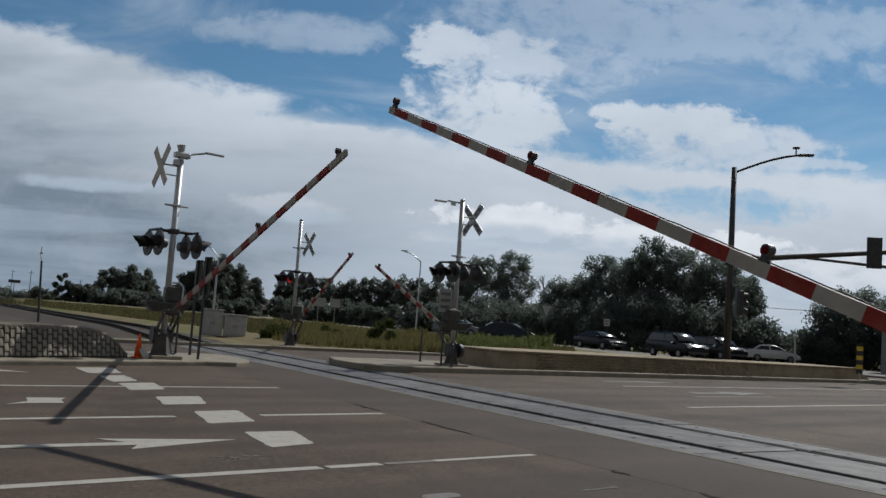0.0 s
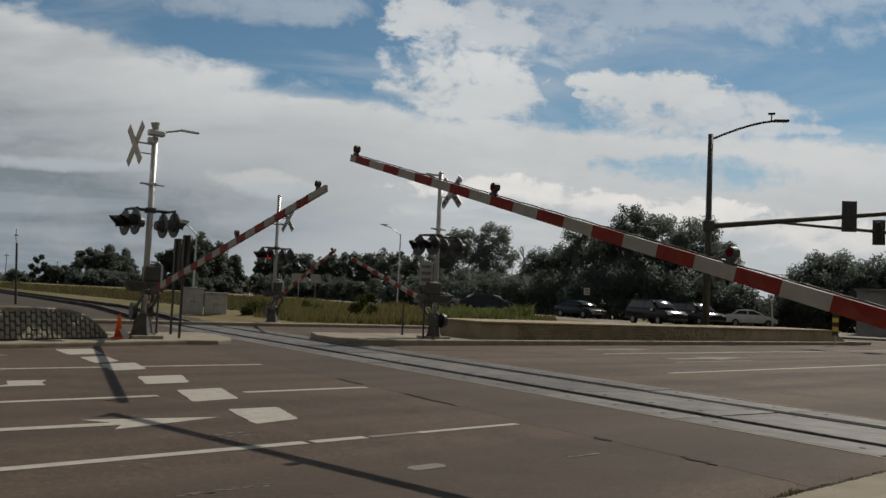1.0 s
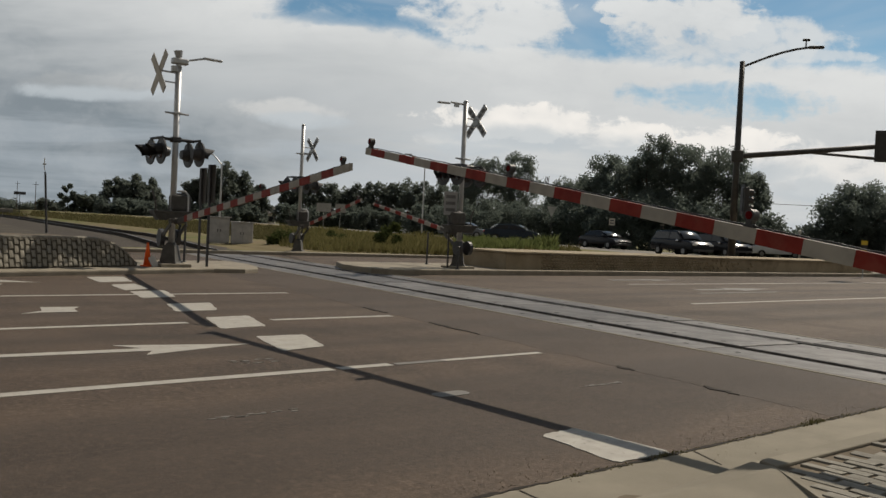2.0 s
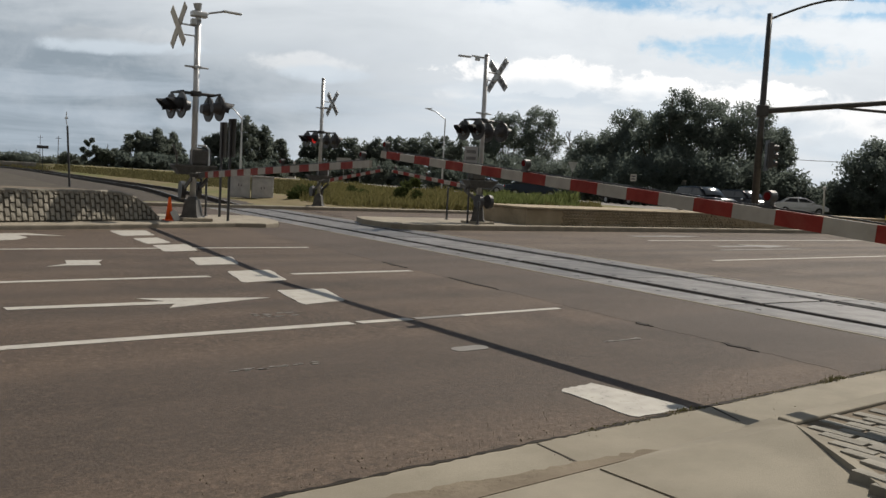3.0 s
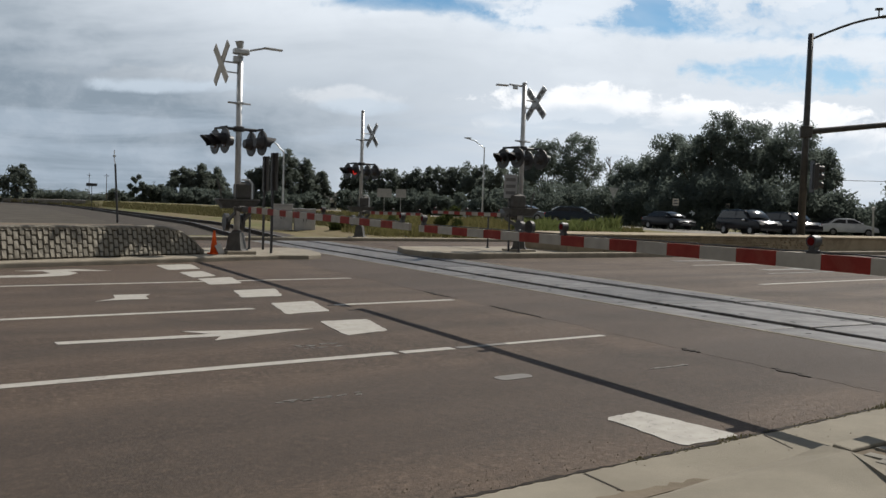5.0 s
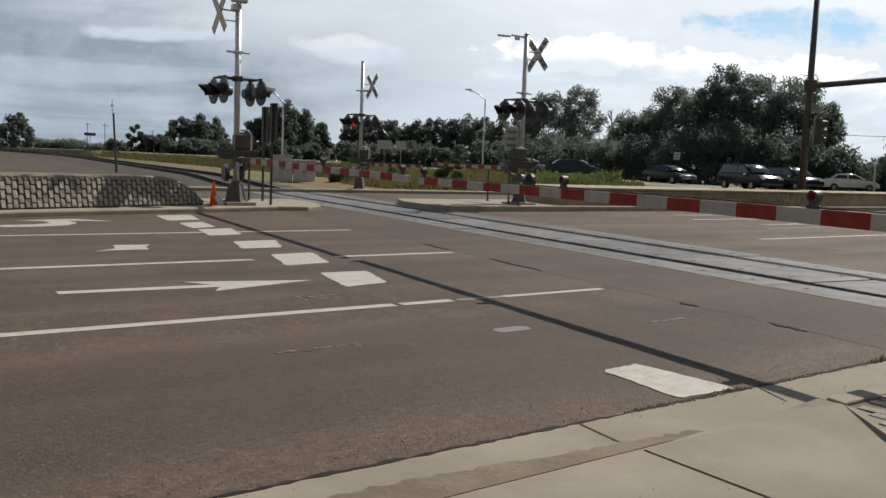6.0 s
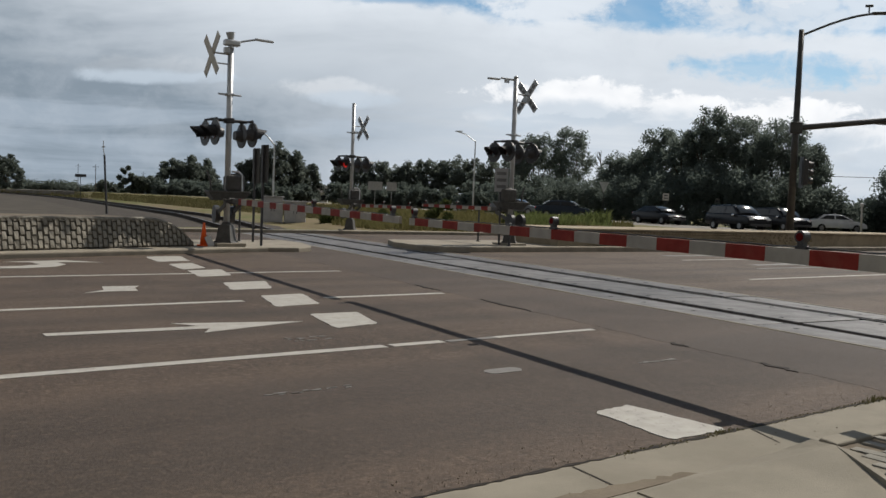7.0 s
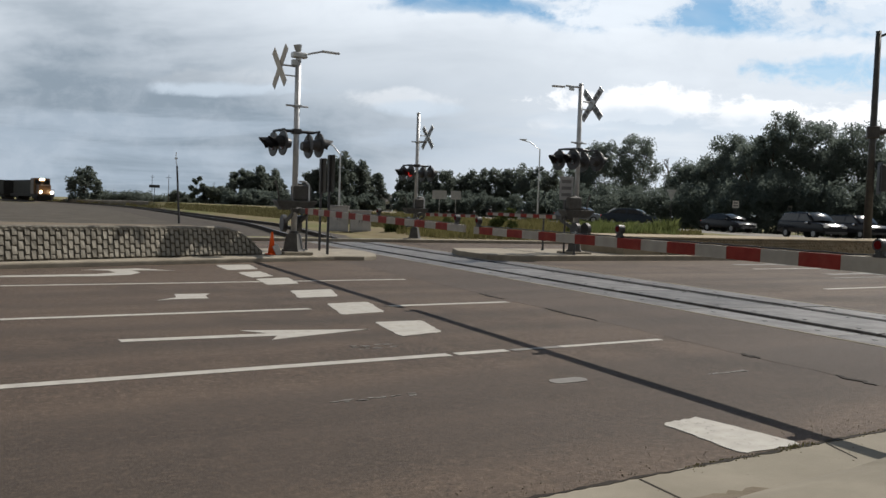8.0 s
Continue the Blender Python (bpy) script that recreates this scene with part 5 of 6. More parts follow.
# ---- plants ----
def mesh_of(name, v, f, mat, parent=None):
    me = bpy.data.meshes.new(name)
    me.from_pydata(v.tolist(), [], f.tolist())
    me.materials.append(mat)
    ob = new(name, me)
    ob.parent = parent
    return ob


def crown_lobes(rng, w, h, base, count, upright):
    """Centres and radii of the rounded masses that make up a crown."""
    cen, rad = [], []
    for i in range(count):
        f = (i + 0.5) / count if upright else rng.random()
        a = i * 2.4 + rng.uniform(-0.5, 0.5)
        f *= 1 - 0.16 * (0.5 + 0.5 * math.sin(a * 1.5 + count)) * rng.random()
        z = base + (1 - base) * f
        reach = math.sin(math.pi * min(1.0, 0.30 + 0.60 * f)) ** 0.6 if upright else 1.0
        r = w * (rng.uniform(0.085, 0.155) if upright else rng.uniform(0.10, 0.18))
        out = max(0.0, w * 0.5 * reach - r) * (rng.random() ** 0.4)
        cen.append((out * math.cos(a), out * math.sin(a), h * z - r * (0.9 if f > 0.6 else 0.3)))
        rad.append(r)
    return np.array(cen), np.array(rad)


def tree(x, y, h, w, mat, seed, label, leaf=0.2, leaves=5000, lobes=22, base=0.16, trunk=True, category="tree", group="trees"):
    rng = np.random.default_rng(seed)
    t = empty("tree" if category == "tree" else "shrub", pose(x, y, -0.05), label, category, group)
    h *= 1.07 if trunk else 1.0         # the top masses stay a little under the full height
    cen, rad = crown_lobes(rng, w, h, base, lobes, trunk)
    if trunk:
        bm = fresh()
        r = 0.018 * h + 0.05
        fork = (rng.normal() * 0.02 * h, rng.normal() * 0.02 * h, h * 0.26)
        rod(bm, (0, 0, -0.1), fork, r, r * 0.75, 10)
        part("trunk", bm, BARK, t)
        for p in cen[lobes // 4::4]:
            bm = fresh()
            q = tuple(fork[j] * 0.5 + p[j] * 0.5 + rng.normal() * 0.02 * h for j in range(3))
            rod(bm, fork, q, r * 0.42, r * 0.26, 6)
            rod(bm, q, tuple(p), r * 0.26, r * 0.10, 6)
            part("limb", bm, BARK, t)
    # leaves lie mostly in the outer shell of each mass, which is broken up by twigs and hollows
    pick = rng.choice(len(cen), leaves, p=rad ** 2 / np.sum(rad ** 2))
    d = rng.normal(size=(leaves, 3))
    d /= np.linalg.norm(d, axis=1)[:, None]
    lump = 1 + 0.22 * np.sin(d[:, 0] * 5 + pick * 1.7) * np.sin(d[:, 1] * 5 + pick) * np.sin(d[:, 2] * 6 + pick * 0.6) + 0.10 * rng.normal(size=leaves)
    p = cen[pick] + d * (rad[pick] * lump * rng.random(leaves) ** 0.42)[:, None] * np.array([1, 1, 0.9])
    keep = np.sin(p[:, 0] * 2.1 + seed) * np.sin(p[:, 1] * 2.3) * np.sin(p[:, 2] * 2.7 + seed) < 0.42
    p = p[keep & (p[:, 2] > 0.02)]
    n = len(p)
    a = rng.normal(size=(n, 3))
    a /= np.linalg.norm(a, axis=1)[:, None]
    b = np.cross(a, rng.normal(size=(n, 3)))
    b /= np.linalg.norm(b, axis=1)[:, None]
    s = leaf * (0.6 + 0.8 * rng.random((n, 1)))
    mid = p + np.cross(a, b) * s * 0.25
    v = np.stack([p - a * s, mid - b * s * 0.55, p + a * s, mid + b * s * 0.55], axis=1).reshape(-1, 3)
    i = np.arange(n)[:, None] * 4
    mesh_of("crown", v, np.hstack([i, i + 1, i + 2, i + 3]), mat, t)
    return t


def place(px, top, d, dx_px, mat, seed, label, **kw):
    """A tree by its bearing, top height, distance and width."""
    x, y = spot(px, d)
    return tree(x, y, top, dx_px, mat, seed, label, **kw)


DARKLAB = "dense dark green broadleaf tree beyond the street"
for az, h, d, w, seed in ((42.4, 10.7, 110, 8.1, 2), (44.7, 11.2, 108, 8.1, 3), (41.0, 7.4, 112, 7.0, 1), (47.9, 7.4, 96, 7.8, 4), (50.7, 9.9, 92, 8.4, 5), (49.5, 7.6, 94, 7.0, 12),
                          (52.3, 9.2, 88, 7.8, 6), (53.7, 11.4, 86, 7.1, 7), (55.7, 10.3, 84, 8.4, 8), (57.9, 10.3, 84, 8.7, 9), (59.5, 7.9, 84, 5.6, 13), (65.6, 7.0, 80, 8.4, 10), (68.0, 6.6, 80, 7.8, 14), (71.0, 7.0, 80, 9.3, 11)):
    place(az, h, d, w, LEAF_HAZED, seed, DARKLAB, leaves=19000, lobes=46, leaf=0.115, base=0.2, group="dark trees beyond the street")
for az, h, d, w, seed in ((41.4, 5.0, 100, 8, 21), (44.0, 5.2, 96, 8, 22), (46.6, 5.0, 92, 8, 23), (49.0, 5.5, 88, 8, 24), (51.6, 6.0, 82, 8, 25), (54.4, 6.2, 80, 8, 26),
                          (57.2, 5.8, 78, 8, 27), (59.6, 4.6, 78, 6, 28), (62.2, 3.6, 80, 7, 29), (65.0, 3.8, 80, 7, 30), (68.2, 4.2, 80, 7, 31), (71, 4.2, 80, 7, 32)):
    place(az, h, d, w, LEAF_SHADED, seed, "dense hedge-like undergrowth below the trees, with shade in its leaf colour", leaves=11000, lobes=40, leaf=0.13, base=0.02, trunk=False, category="shrub", group="undergrowth")
for az, h, d, w, seed in ((18.6, 6.4, 140, 6.3, 40), (19.7, 7.1, 140, 6.6, 41), (20.8, 6.6, 142, 6.0, 42), (23.4, 6.6, 132, 6.0, 43), (24.3, 8.0, 132, 6.9, 44), (25.2, 9.2, 130, 7.5, 45), (26.3, 8.2, 132, 6.9, 46), (27.3, 6.6, 134, 6.0, 39),
                          (29.6, 6.8, 140, 6.6, 47), (30.7, 7.8, 140, 7.8, 48), (32.1, 7.7, 140, 7.8, 49), (33.4, 7.2, 140, 7.5, 38), (34.5, 8.2, 140, 8.1, 37), (35.7, 8.2, 138, 7.8, 36), (36.8, 8.8, 138, 8.1, 35), (38.0, 8.3, 134, 7.8, 34), (39.3, 8.2, 130, 8.1, 50)):
    place(az, h, d, w, LEAF_GREY, seed, "grey-green roadside tree in the distance", leaves=7000, lobes=32, leaf=0.19, base=0.12, group="distant trees")
for az, h, d, w, seed in ((18.6, 3.6, 132, 6, 51), (20.4, 3.6, 132, 6, 52), (22.2, 3.4, 128, 5, 61), (23.8, 4.2, 126, 6, 53), (25.4, 4.4, 124, 6, 54), (27.0, 3.6, 126, 4.5, 55), (29.8, 4.2, 132, 6, 56), (32.0, 4.6, 134, 7, 57),
                          (34.2, 4.6, 132, 7, 58), (36.4, 4.6, 128, 7, 59), (38.6, 4.8, 116, 7, 60)):
    place(az, h, d, w, LEAF_SHADED, seed, "dense grey-green undergrowth below the distant trees", leaves=5000, lobes=24, leaf=0.20, base=0.02, trunk=False, category="shrub", group="undergrowth")
place(9.2, 7.4, 185, 8.4, LEAF_GREY, 61, "round grey-green tree near the railway", leaves=5000, lobes=22, leaf=0.26, base=0.10, group="distant trees")
place(16.0, 6.6, 200, 5.0, LEAF_GREY, 63, "small pointed tree in the distance", leaves=3000, lobes=14, leaf=0.28, base=0.10, group="distant trees")
for az, h, d, w, seed in ((16.9, 5.4, 200, 6, 62), (17.7, 4.6, 200, 5, 67), (15.0, 4.2, 240, 8, 68), (13.6, 4.0, 320, 14, 66), (12.2, 5.0, 330, 14, 64), (10.6, 4.6, 330, 14, 65)):
    place(az, h, d, w, LEAF_GREY, seed, "low distant tree on the horizon", leaves=4500, lobes=34, leaf=0.36, base=0.0, trunk=False, group="horizon trees")


def bare_tree(x, y, h):
    t = empty("bare_tree", pose(x, y, 0), "leafless dead tree between the dark crowns", "tree")
    rnd = random.Random(5)
    bm = fresh()
    rod(bm, (0, 0, 0), (0.1, 0, h * 0.45), 0.2, 0.13, 8)
    rod(bm, (0.1, 0, h * 0.45), (0.1, 0, h * 0.67), 0.12, 0.075, 8)
    part("trunk", bm, BARK, t)

    def grow(bm, p, d, length, r, depth):
        q = p + d * length
        rod(bm, p, q, r, r * 0.6, 5)
        for _ in range(3 if depth else 0):
            e = (d + Vector((rnd.uniform(-.6, .6), rnd.uniform(-.6, .6), rnd.uniform(-.1, .5)))).normalized()
            grow(bm, q, e, length * 0.68, r * 0.6, depth - 1)

    for start in (0.5, 0.58, 0.67, 0.67):
        bm = fresh()
        way = Vector((rnd.uniform(-.6, .6), rnd.uniform(-.6, .6), 0.8)).normalized()
        grow(bm, Vector((0.1, 0, h * start)), way, h * 0.16, 0.07, 2)
        part("limb", bm, BARK, t)


bare_tree(*spot(46.9, 99), 8.0)


def grass_field(name, count, region, h, mat, label, seed, width=0.02):
    """Upright blades over a region: a function of two random numbers gives x, y, z and a height factor."""
    rng = np.random.default_rng(seed)
    p = np.array([region(u, v) for u, v in rng.random((count, 2))])
    tall = h * (0.4 + 0.9 * rng.random((count, 1))) * p[:, 3:4]
    a = rng.random(count) * 2 * math.pi
    side = np.stack([np.cos(a), np.sin(a), np.zeros(count)], 1) * width * (0.7 + 0.8 * rng.random((count, 1)))
    bend = rng.normal(size=(count, 3)) * np.array([0.25, 0.25, 0]) * tall
    base = p[:, :3]
    up = np.hstack([np.zeros((count, 2)), tall])
    v = np.stack([base - side, base + side, base + up * 0.6 + bend * 0.4 + side * 0.7, base + up + bend], 1).reshape(-1, 3)
    i = np.arange(count)[:, None] * 4
    ob = mesh_of(name, v, np.hstack([i, i + 1, i + 2, i + 3]), mat)
    return tagged(ob, label, "grass", "", "stuff")


def verge(az0, az1, t0, t1):
    def region(u, v):
        az = az0 + (az1 - az0) * v
        t = t0 + (t1 - t0) * u
        d0 = verge_inner(az)
        x, y, z = bearing(az, d0 + (street(az)[0] - d0) * t, verge_height(az, t) - 0.03)
        return (x, y, z, 0.35 + 1.1 * noise.noise(Vector((x * 0.22, y * 0.22, 3.0))) ** 2 + 0.5 * abs(noise.noise(Vector((x * 0.7, y * 0.7, 9.0)))))
    return region


grass_field("tall_grass", 34000, verge(29.0, 49.0, 0.08, 0.9), 0.50, GRASS, "tall yellow-green weeds on the far verge", 71, 0.03)
grass_field("tall_grass", 17000, verge(40.8, 47.4, 0.15, 0.75), 0.95, GRASS_GREEN, "tall bright green weeds behind the planter", 72, 0.04)
grass_field("dry_grass", 24000, verge(14.0, 31.0, 0.2, 0.85), 0.36, STRAW, "dry straw-coloured grass along the railway", 73, 0.05)


def field(u, v):
    y = 70 + 150 * u
    x = track_x(y) + 6 + v * (8 + 10 * u)
    return (x, y, -0.07, 0.5 + abs(noise.noise(Vector((x * 0.1, y * 0.1, 1.0)))))


grass_field("field_grass", 22000, field, 0.8, STRAW, "dry grass strip along the far railway", 74, 0.08)
for az, d, h, w, seed in ((36.2, 44, 1.75, 1.9, 81), (29.4, 42, 0.9, 2.2, 82), (41.5, 45, 0.9, 2.0, 83), (33.0, 52, 0.9, 2.0, 84)):
    place(az, h, d, w, LEAF_BUSH, seed, "low grey-green bush in the tall grass", leaves=1800, lobes=14, leaf=0.09, base=0.05, trunk=False, category="shrub", group="verge bushes")


# ---- far houses ----
def house(x, y, w, d, h, turn, label):
    o = empty("house", pose(x, y, 0, 0, 0, turn), label, "house", "distant houses")
    bm = fresh()
    box(bm, (0, 0, h / 2), (w, d, h))
    part("wall", bm, WALLPALE, o)
    bm = fresh()
    pts = [(-w / 2 - 0.4, -d / 2 - 0.4, h), (w / 2 + 0.4, -d / 2 - 0.4, h), (w / 2 + 0.4, d / 2 + 0.4, h), (-w / 2 - 0.4, d / 2 + 0.4, h), (-w / 2 - 0.2, 0, h + 1.6), (w / 2 + 0.2, 0, h + 1.6)]
    vs = [bm.verts.new(p) for p in pts]
    for f in ((0, 1, 5, 4), (2, 3, 4, 5), (0, 4, 3), (1, 2, 5), (3, 2, 1, 0)):
        bm.faces.new([vs[i] for i in f])
    part("roof", bm, ROOFGREY, o)
    for i in range(3):
        bm = fresh()
        box(bm, (-w / 3 + i * w / 3, -d / 2 - 0.02, h * 0.55), (1.1, 0.06, 1.2))
        part("window", bm, GLASS, o)


house(*spot(27.9, 190), 5.0, 6, 2.6, -30, "small pale house with a low grey roof")


shed = empty("storage_shed", pose(*spot(73.6, 66), -0.05, 0, 0, -73.6), "plain grey flat-roofed shed beside the trees", "shed")
bm = fresh()
box(bm, (0, 3.0, 1.6), (14.5, 6.0, 3.3))
part("wall", bm, SHEDGREY, shed)
bm = fresh()
box(bm, (0, 3.0, 3.33), (14.9, 6.4, 0.16), bevel=0.03)
part("roof", bm, ROOFGREY, shed)
bm = fresh()
box(bm, (-1.5, -0.03, 1.2), (2.6, 0.06, 2.3), bevel=0.01)
part("door", bm, ROOFGREY, shed)


# ---- the train ----
def locomotive(y, lead=True):
    o = empty("locomotive" if lead else "freight_car", track_pose(y, 0.306), "yellow and dark diesel locomotive with bright headlights" if lead else "dark freight car behind the locomotive", "train", "approaching train")
    # its nose points down the track, along -X of its own space
    if lead:
        bm = fresh()
        box(bm, (11, 0, 1.0), (22, 2.9, 0.5), bevel=0.05)
        part("frame", bm, LOCO_DARK, o)
        bm = fresh()
        box(bm, (1.9, 0, 2.1), (2.4, 2.2, 1.8), bevel=0.25)
        part("nose", bm, LOCO_YELLOW, o, "rounded yellow nose")
        bm = fresh()
        box(bm, (4.3, 0, 2.75), (2.6, 3.0, 3.1), bevel=0.2)
        cab = part("cab", bm, LOCO_YELLOW, o, "dull orange driver's cab")
        for s in (-0.75, 0.75):
            bm = fresh()
            box(bm, (2.98, s, 3.55), (0.06, 1.0, 0.7), bevel=0.02)
            part("cab_window", bm, GLASS, cab)
        bm = fresh()
        box(bm, (13.5, 0, 2.6), (15.5, 2.1, 2.8), bevel=0.12)
        part("engine_hood", bm, LOCO_DARK, o)
        for x, yy, z, r in ((2.97, -0.2, 4.05, 0.22), (2.97, 0.2, 4.05, 0.22), (-0.02, -1.0, 1.6, 0.24), (-0.02, 1.0, 1.6, 0.24)):
            bm = fresh()
            rod(bm, (x, yy, z), (x - 0.08, yy, z), r, r * 0.9, 16)
            part("headlight", bm, LOCO_LAMP, o, "glowing warm headlight")
        bm = fresh()
        prism(bm, [(0.6, -1.4), (0.6, 1.4), (-0.1, 0.8), (-0.1, -0.8)], 0.1, 0.75)
        part("plough", bm, LOCO_DARK, o)
        bm = fresh()
        chain(bm, [(0.1, -1.4, 1.25), (0.1, -1.4, 2.2), (0.1, 1.4, 2.2), (0.1, 1.4, 1.25)], 0.025, 6)
        part("handrail", bm, LOCO_YELLOW, o)
        trucks = (4.0, 18.0)
    else:
        bm = fresh()
        box(bm, (9, 0, 2.5), (17.5, 3.0, 3.0), bevel=0.08)
        part("body", bm, LOCO_DARK, o)
        bm = fresh()
        box(bm, (9, 0, 0.85), (18, 1.2, 0.3), bevel=0.04)
        part("frame", bm, LOCO_DARK, o)
        trucks = (2.5, 15.5)
    for x in trucks:
        bm = fresh()
        box(bm, (x, 0, 0.6), (3.6, 2.3, 0.35), bevel=0.05)
        truck = part("bogie", bm, LOCO_DARK, o)
        for dx in (-1.3, 0, 1.3):
            bm = fresh()
            rod(bm, (x + dx, -0.82, 0.5), (x + dx, 0.82, 0.5), 0.5, None, 18)
            part("wheelset", bm, RAIL, truck)
    return o


TRAIN = [(locomotive(176), 0.0), (locomotive(176 + 24, False), 23.5), (locomotive(176 + 44, False), 42.5)]


# ---- wall blocks and pavers ----
rnd = random.Random(3)
wall_shapes = []
for k in range(7):
    b2 = fresh()
    box(b2, (0, 0, 0), (0.112 * rnd.uniform(0.92, 0.98), 0.11, 0.185 * rnd.uniform(0.92, 0.97)))
    for v in b2.verts:
        if v.co.y < 0:
            v.co.x *= 0.80
            v.co.z *= 0.84
            v.co.y += rnd.uniform(-0.012, 0.012)
    me = bpy.data.meshes.new("stone_block")
    b2.to_mesh(me), b2.free()
    me.materials.append(BLOCK)
    wall_shapes.append(me)
turn_w = math.degrees(math.atan(0.38))
lean_w = -math.degrees(math.atan(SLOPE))
for c in range(76):
    x = -1.35 + 0.107 * c
    top_z = float(np.interp(x, [p[0] for p in RIM], [p[1] for p in RIM]))
    z = 0.105
    first = True
    while z < top_z - 0.03 and x < 6.7 and len(planter_w.children) < 302:
        h = 0.168 if not (first and c % 2) else 0.084
        h = min(h, top_z + 0.02 - z)
        o = new("stone_block", rnd.choice(wall_shapes))
        o.parent = planter_w
        mid = z + h / 2
        o.matrix_local = pose(x, face_y(x, mid) + 0.055, mid, lean_w + rnd.uniform(-3, 3), rnd.uniform(-1.5, 1.5), turn_w + rnd.uniform(-2.5, 2.5)) @ Matrix.Diagonal((1, 1, h * 1.12 / 0.185, 1))
        z += h
        first = False

# rounded cap stones along the rim
cap = fresh()
bmesh.ops.create_icosphere(cap, subdivisions=1, radius=1.0, matrix=Matrix.Diagonal((0.062, 0.10, 0.055, 1)))
cap_mesh = bpy.data.meshes.new("cap_stone")
cap.to_mesh(cap_mesh), cap.free()
cap_mesh.materials.append(BLOCK)
for c in range(74):
    x = -1.30 + 0.107 * c
    z = float(np.interp(x, [p[0] for p in RIM], [p[1] for p in RIM]))
    o = new("cap_stone", cap_mesh)
    o.parent = planter_w
    o.matrix_local = pose(x, face_y(x, z) + 0.06, z + 0.012 + rnd.uniform(-0.008, 0.008), rnd.uniform(-8, 8), 0, turn_w + rnd.uniform(-6, 6)) @ Matrix.Diagonal((rnd.uniform(0.85, 1.05), 1, rnd.uniform(0.85, 1.1), 1))

# cobbles set in the long planter's front
rnd = random.Random(12)
vs, fs = [], []
for r in range(5):
    x = 18.9 + 0.075 * (r % 2)
    while x < 31:
        z = 0.185 + 0.095 * r
        if x < 26 or rnd.random() < 0.85 - (x - 26) * 0.13:
            w, h, d = 0.070 * rnd.uniform(0.8, 1.1), 0.044 * rnd.uniform(0.8, 1.1), 0.055 * rnd.uniform(0.6, 1.3)
            k0 = len(vs)
            for sx, sz in ((-1, -1), (1, -1), (1, 1), (-1, 1)):
                vs.append((x + sx * w, 17.858, z + sz * h))
            for sx, sz in ((-1, -1), (1, -1), (1, 1), (-1, 1)):
                vs.append((x + sx * w * 0.55, 17.858 - d, z + sz * h * 0.5))
            fs += [(k0 + 4, k0 + 5, k0 + 6, k0 + 7)] + [(k0 + i, k0 + (i + 1) % 4, k0 + 4 + (i + 1) % 4, k0 + 4 + i) for i in range(4)]
        x += 0.15
cob = mesh_of("cobbles", np.array(vs), np.array([f for f in fs]), PLANTER, planter_e)
tagged(cob, "small rough cobbles set in the front", "", "", "stuff")

sheet("paver_bed", [(3.68, 1.56), (4.23, 2.235), (9.0, 2.15), (9.0, 0.0), (3.07, 0.0), (3.11, 0.86)], -0.2, 0.078, DIRT, "brown sand bed in the joints of the pavers", "pavers")

# long grey pavers in wavy courses beside the near slab
paver_field = empty("paver_field", pose(0, 0, 0), "grey elongated pavers with sunken dark joints", "pavers", "", "structure")
shapes = []
for k in range(6):
    b2 = fresh()
    L, W = 0.235 * rnd.uniform(0.94, 1.0), 0.088 * rnd.uniform(0.94, 1.0)
    box(b2, (0, 0, 0), (L, W, 0.05))
    for v in b2.verts:
        if v.co.z > 0:
            v.co.x *= 0.95
            v.co.y *= 0.90
    me = bpy.data.meshes.new("paver")
    b2.to_mesh(me), b2.free()
    me.materials.append(PAVER)
    shapes.append(me)
for r in range(39):
    for c in range(8):
        x = 3.22 + 0.088 * r + 0.010 * math.cos(c * 1.6 + 0.15 * r)
        y = 2.10 - 0.245 * c - 0.12 * (r % 2) + 0.03 * math.sin(r * 0.9)
        if x - 3.662 < (y - 1.563) * 0.812 + 0.045 or y > 2.26 - 0.018 * (x - 4) - 0.115 or x > 6.6 or len(paver_field.children) > 299:
            continue
        o = new("paver", rnd.choice(shapes))
        o.parent = paver_field
        o.matrix_local = pose(x, y, 0.062 + rnd.uniform(0, 0.005), rnd.uniform(-4, 4), rnd.uniform(-1, 1), 90 + rnd.uniform(-1.5, 1.5) + 2.5 * math.sin(c * 1.6 + 0.15 * r))

# weeds and grit along the broken asphalt edge
def edge_weeds(u, v):
    x = 3.3 + 4.2 * v
    lump = max(0.0, noise.noise(Vector((x * 2.3, 0.0, 5.0))))
    return (x, 2.885 + (u - 0.5) * 0.06, 0.0, 0.25 + 1.6 * lump)


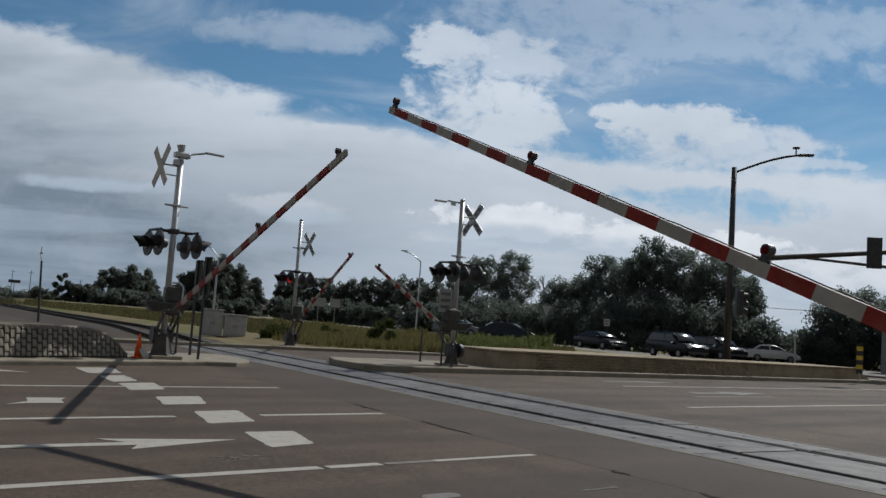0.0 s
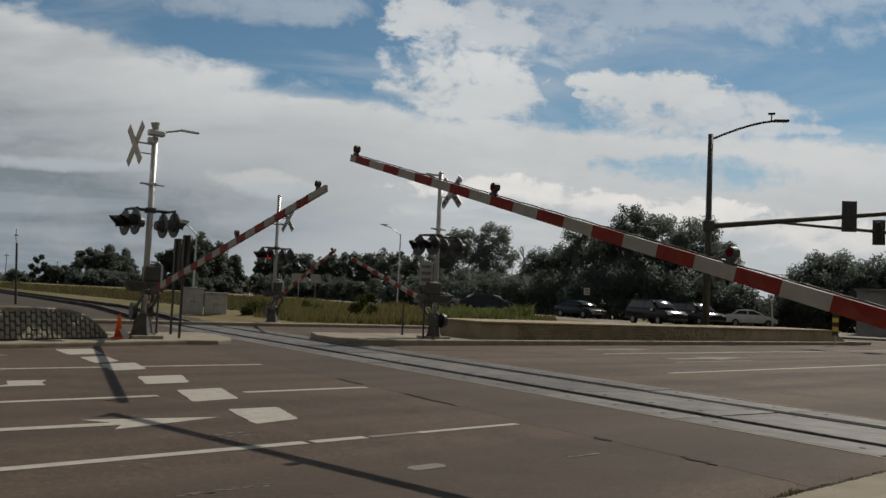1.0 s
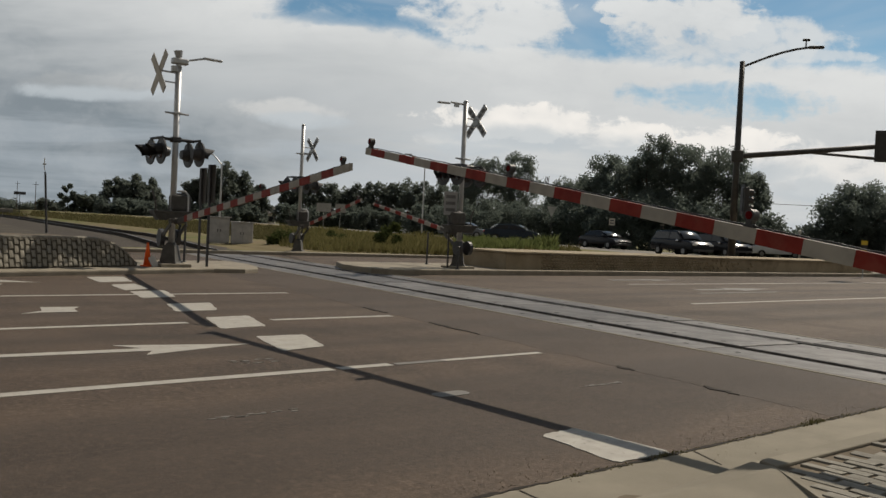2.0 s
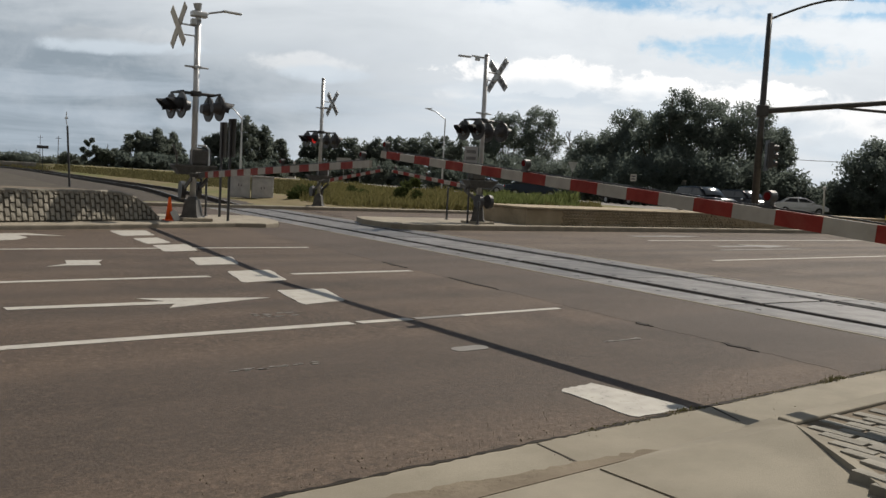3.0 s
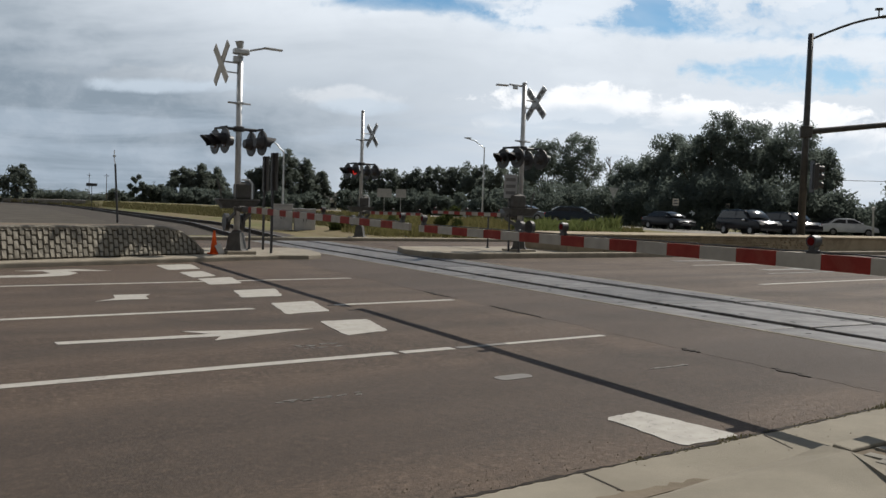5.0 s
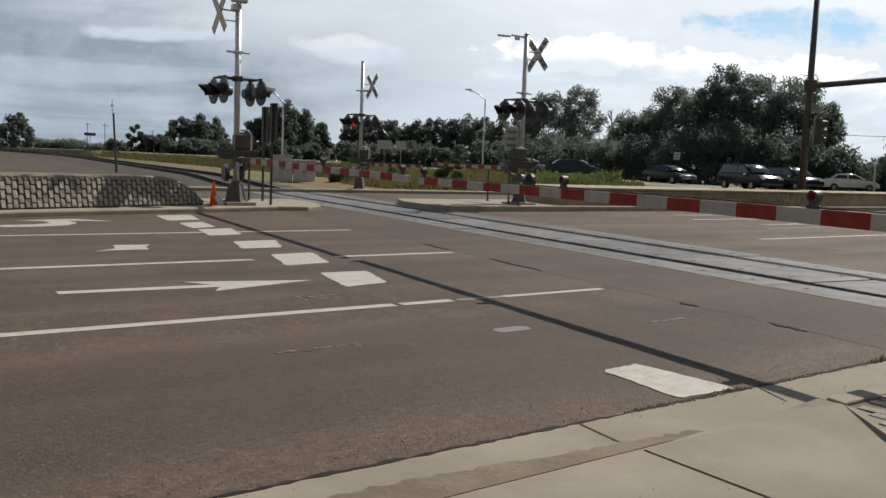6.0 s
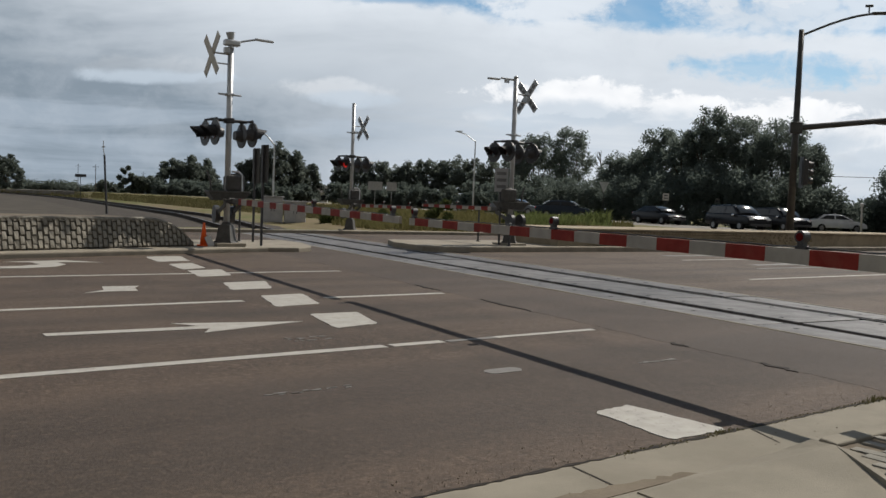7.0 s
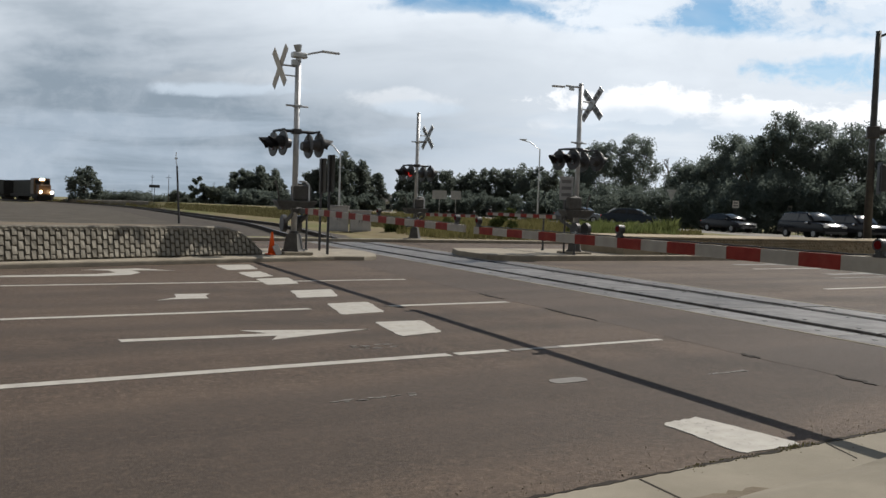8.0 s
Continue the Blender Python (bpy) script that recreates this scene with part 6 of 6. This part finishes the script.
grass_field("edge_weeds", 1500, edge_weeds, 0.035, STRAW, "dry weeds along the broken asphalt edge", 91, 0.004)


def grit(count, seed):
    rng = np.random.default_rng(seed)
    vs, fs = [], []
    for _ in range(count):
        x = rng.uniform(0.4, 7.0)
        y = 2.89 + abs(rng.normal()) * 0.16 if rng.random() < 0.75 else rng.uniform(1.2, 2.85)
        s = rng.uniform(0.0015, 0.006)
        k0 = len(vs)
        for p in ((s, 0, 0), (-s * 0.6, s * 0.9, 0), (-s * 0.5, -s * 0.8, 0), (0, 0, s * 1.1)):
            vs.append((x + p[0], y + p[1], 0.012 + p[2] if y < 2.885 else 0.001 + p[2]))
        fs += [(k0, k0 + 1, k0 + 3), (k0 + 1, k0 + 2, k0 + 3), (k0 + 2, k0, k0 + 3)]
    me = bpy.data.meshes.new("grit")
    me.from_pydata(vs, [], fs)
    me.materials.append(DIRT)
    tagged(new("grit", me), "loose brown grit along the gutter", "grit", "", "stuff")


grit(700, 92)


# ---- what moves ----
def motions():
    keys = [(0.0, 20.82, 16.50), (0.5, 17.32, 13.10), (1.0, 14.16, 10.50), (1.5, 11.19, 8.10), (2.0, 8.47, 6.00), (2.5, 6.04, 4.10), (3.0, 4.14, 2.20), (3.5, 2.60, 0.70), (4.0, 0.10, -0.60), (4.5, 0.19, -0.75), (5.5, 0.19, -0.75), (8.0, 0.19, -0.75)]

    def rows(arm, column, factor, turn):
        p = arm.location.copy()
        out = []
        for k in keys:
            out.append((k[0], pose(p.x, p.y, p.z, 0, 0, turn) @ pose(0, 0, 0, 0, -k[column] * factor, 0)))
        return out

    walk(arm_n, rows(arm_n, 1, 1.0, TURN))
    walk(arm_l, rows(arm_l, 2, 1.0, TURN + 180))
    walk(arm_r, rows(arm_r, 1, 1.1, TURN))
    walk(arm_m, rows(arm_m, 1, 1.42, TURN + 180))
    for vehicle, behind in TRAIN:
        walk(vehicle, [(0.5 * i, track_pose(176 + behind + 18.0 * (8.0 - 0.5 * i), 0.306)) for i in range(17)])


motions()
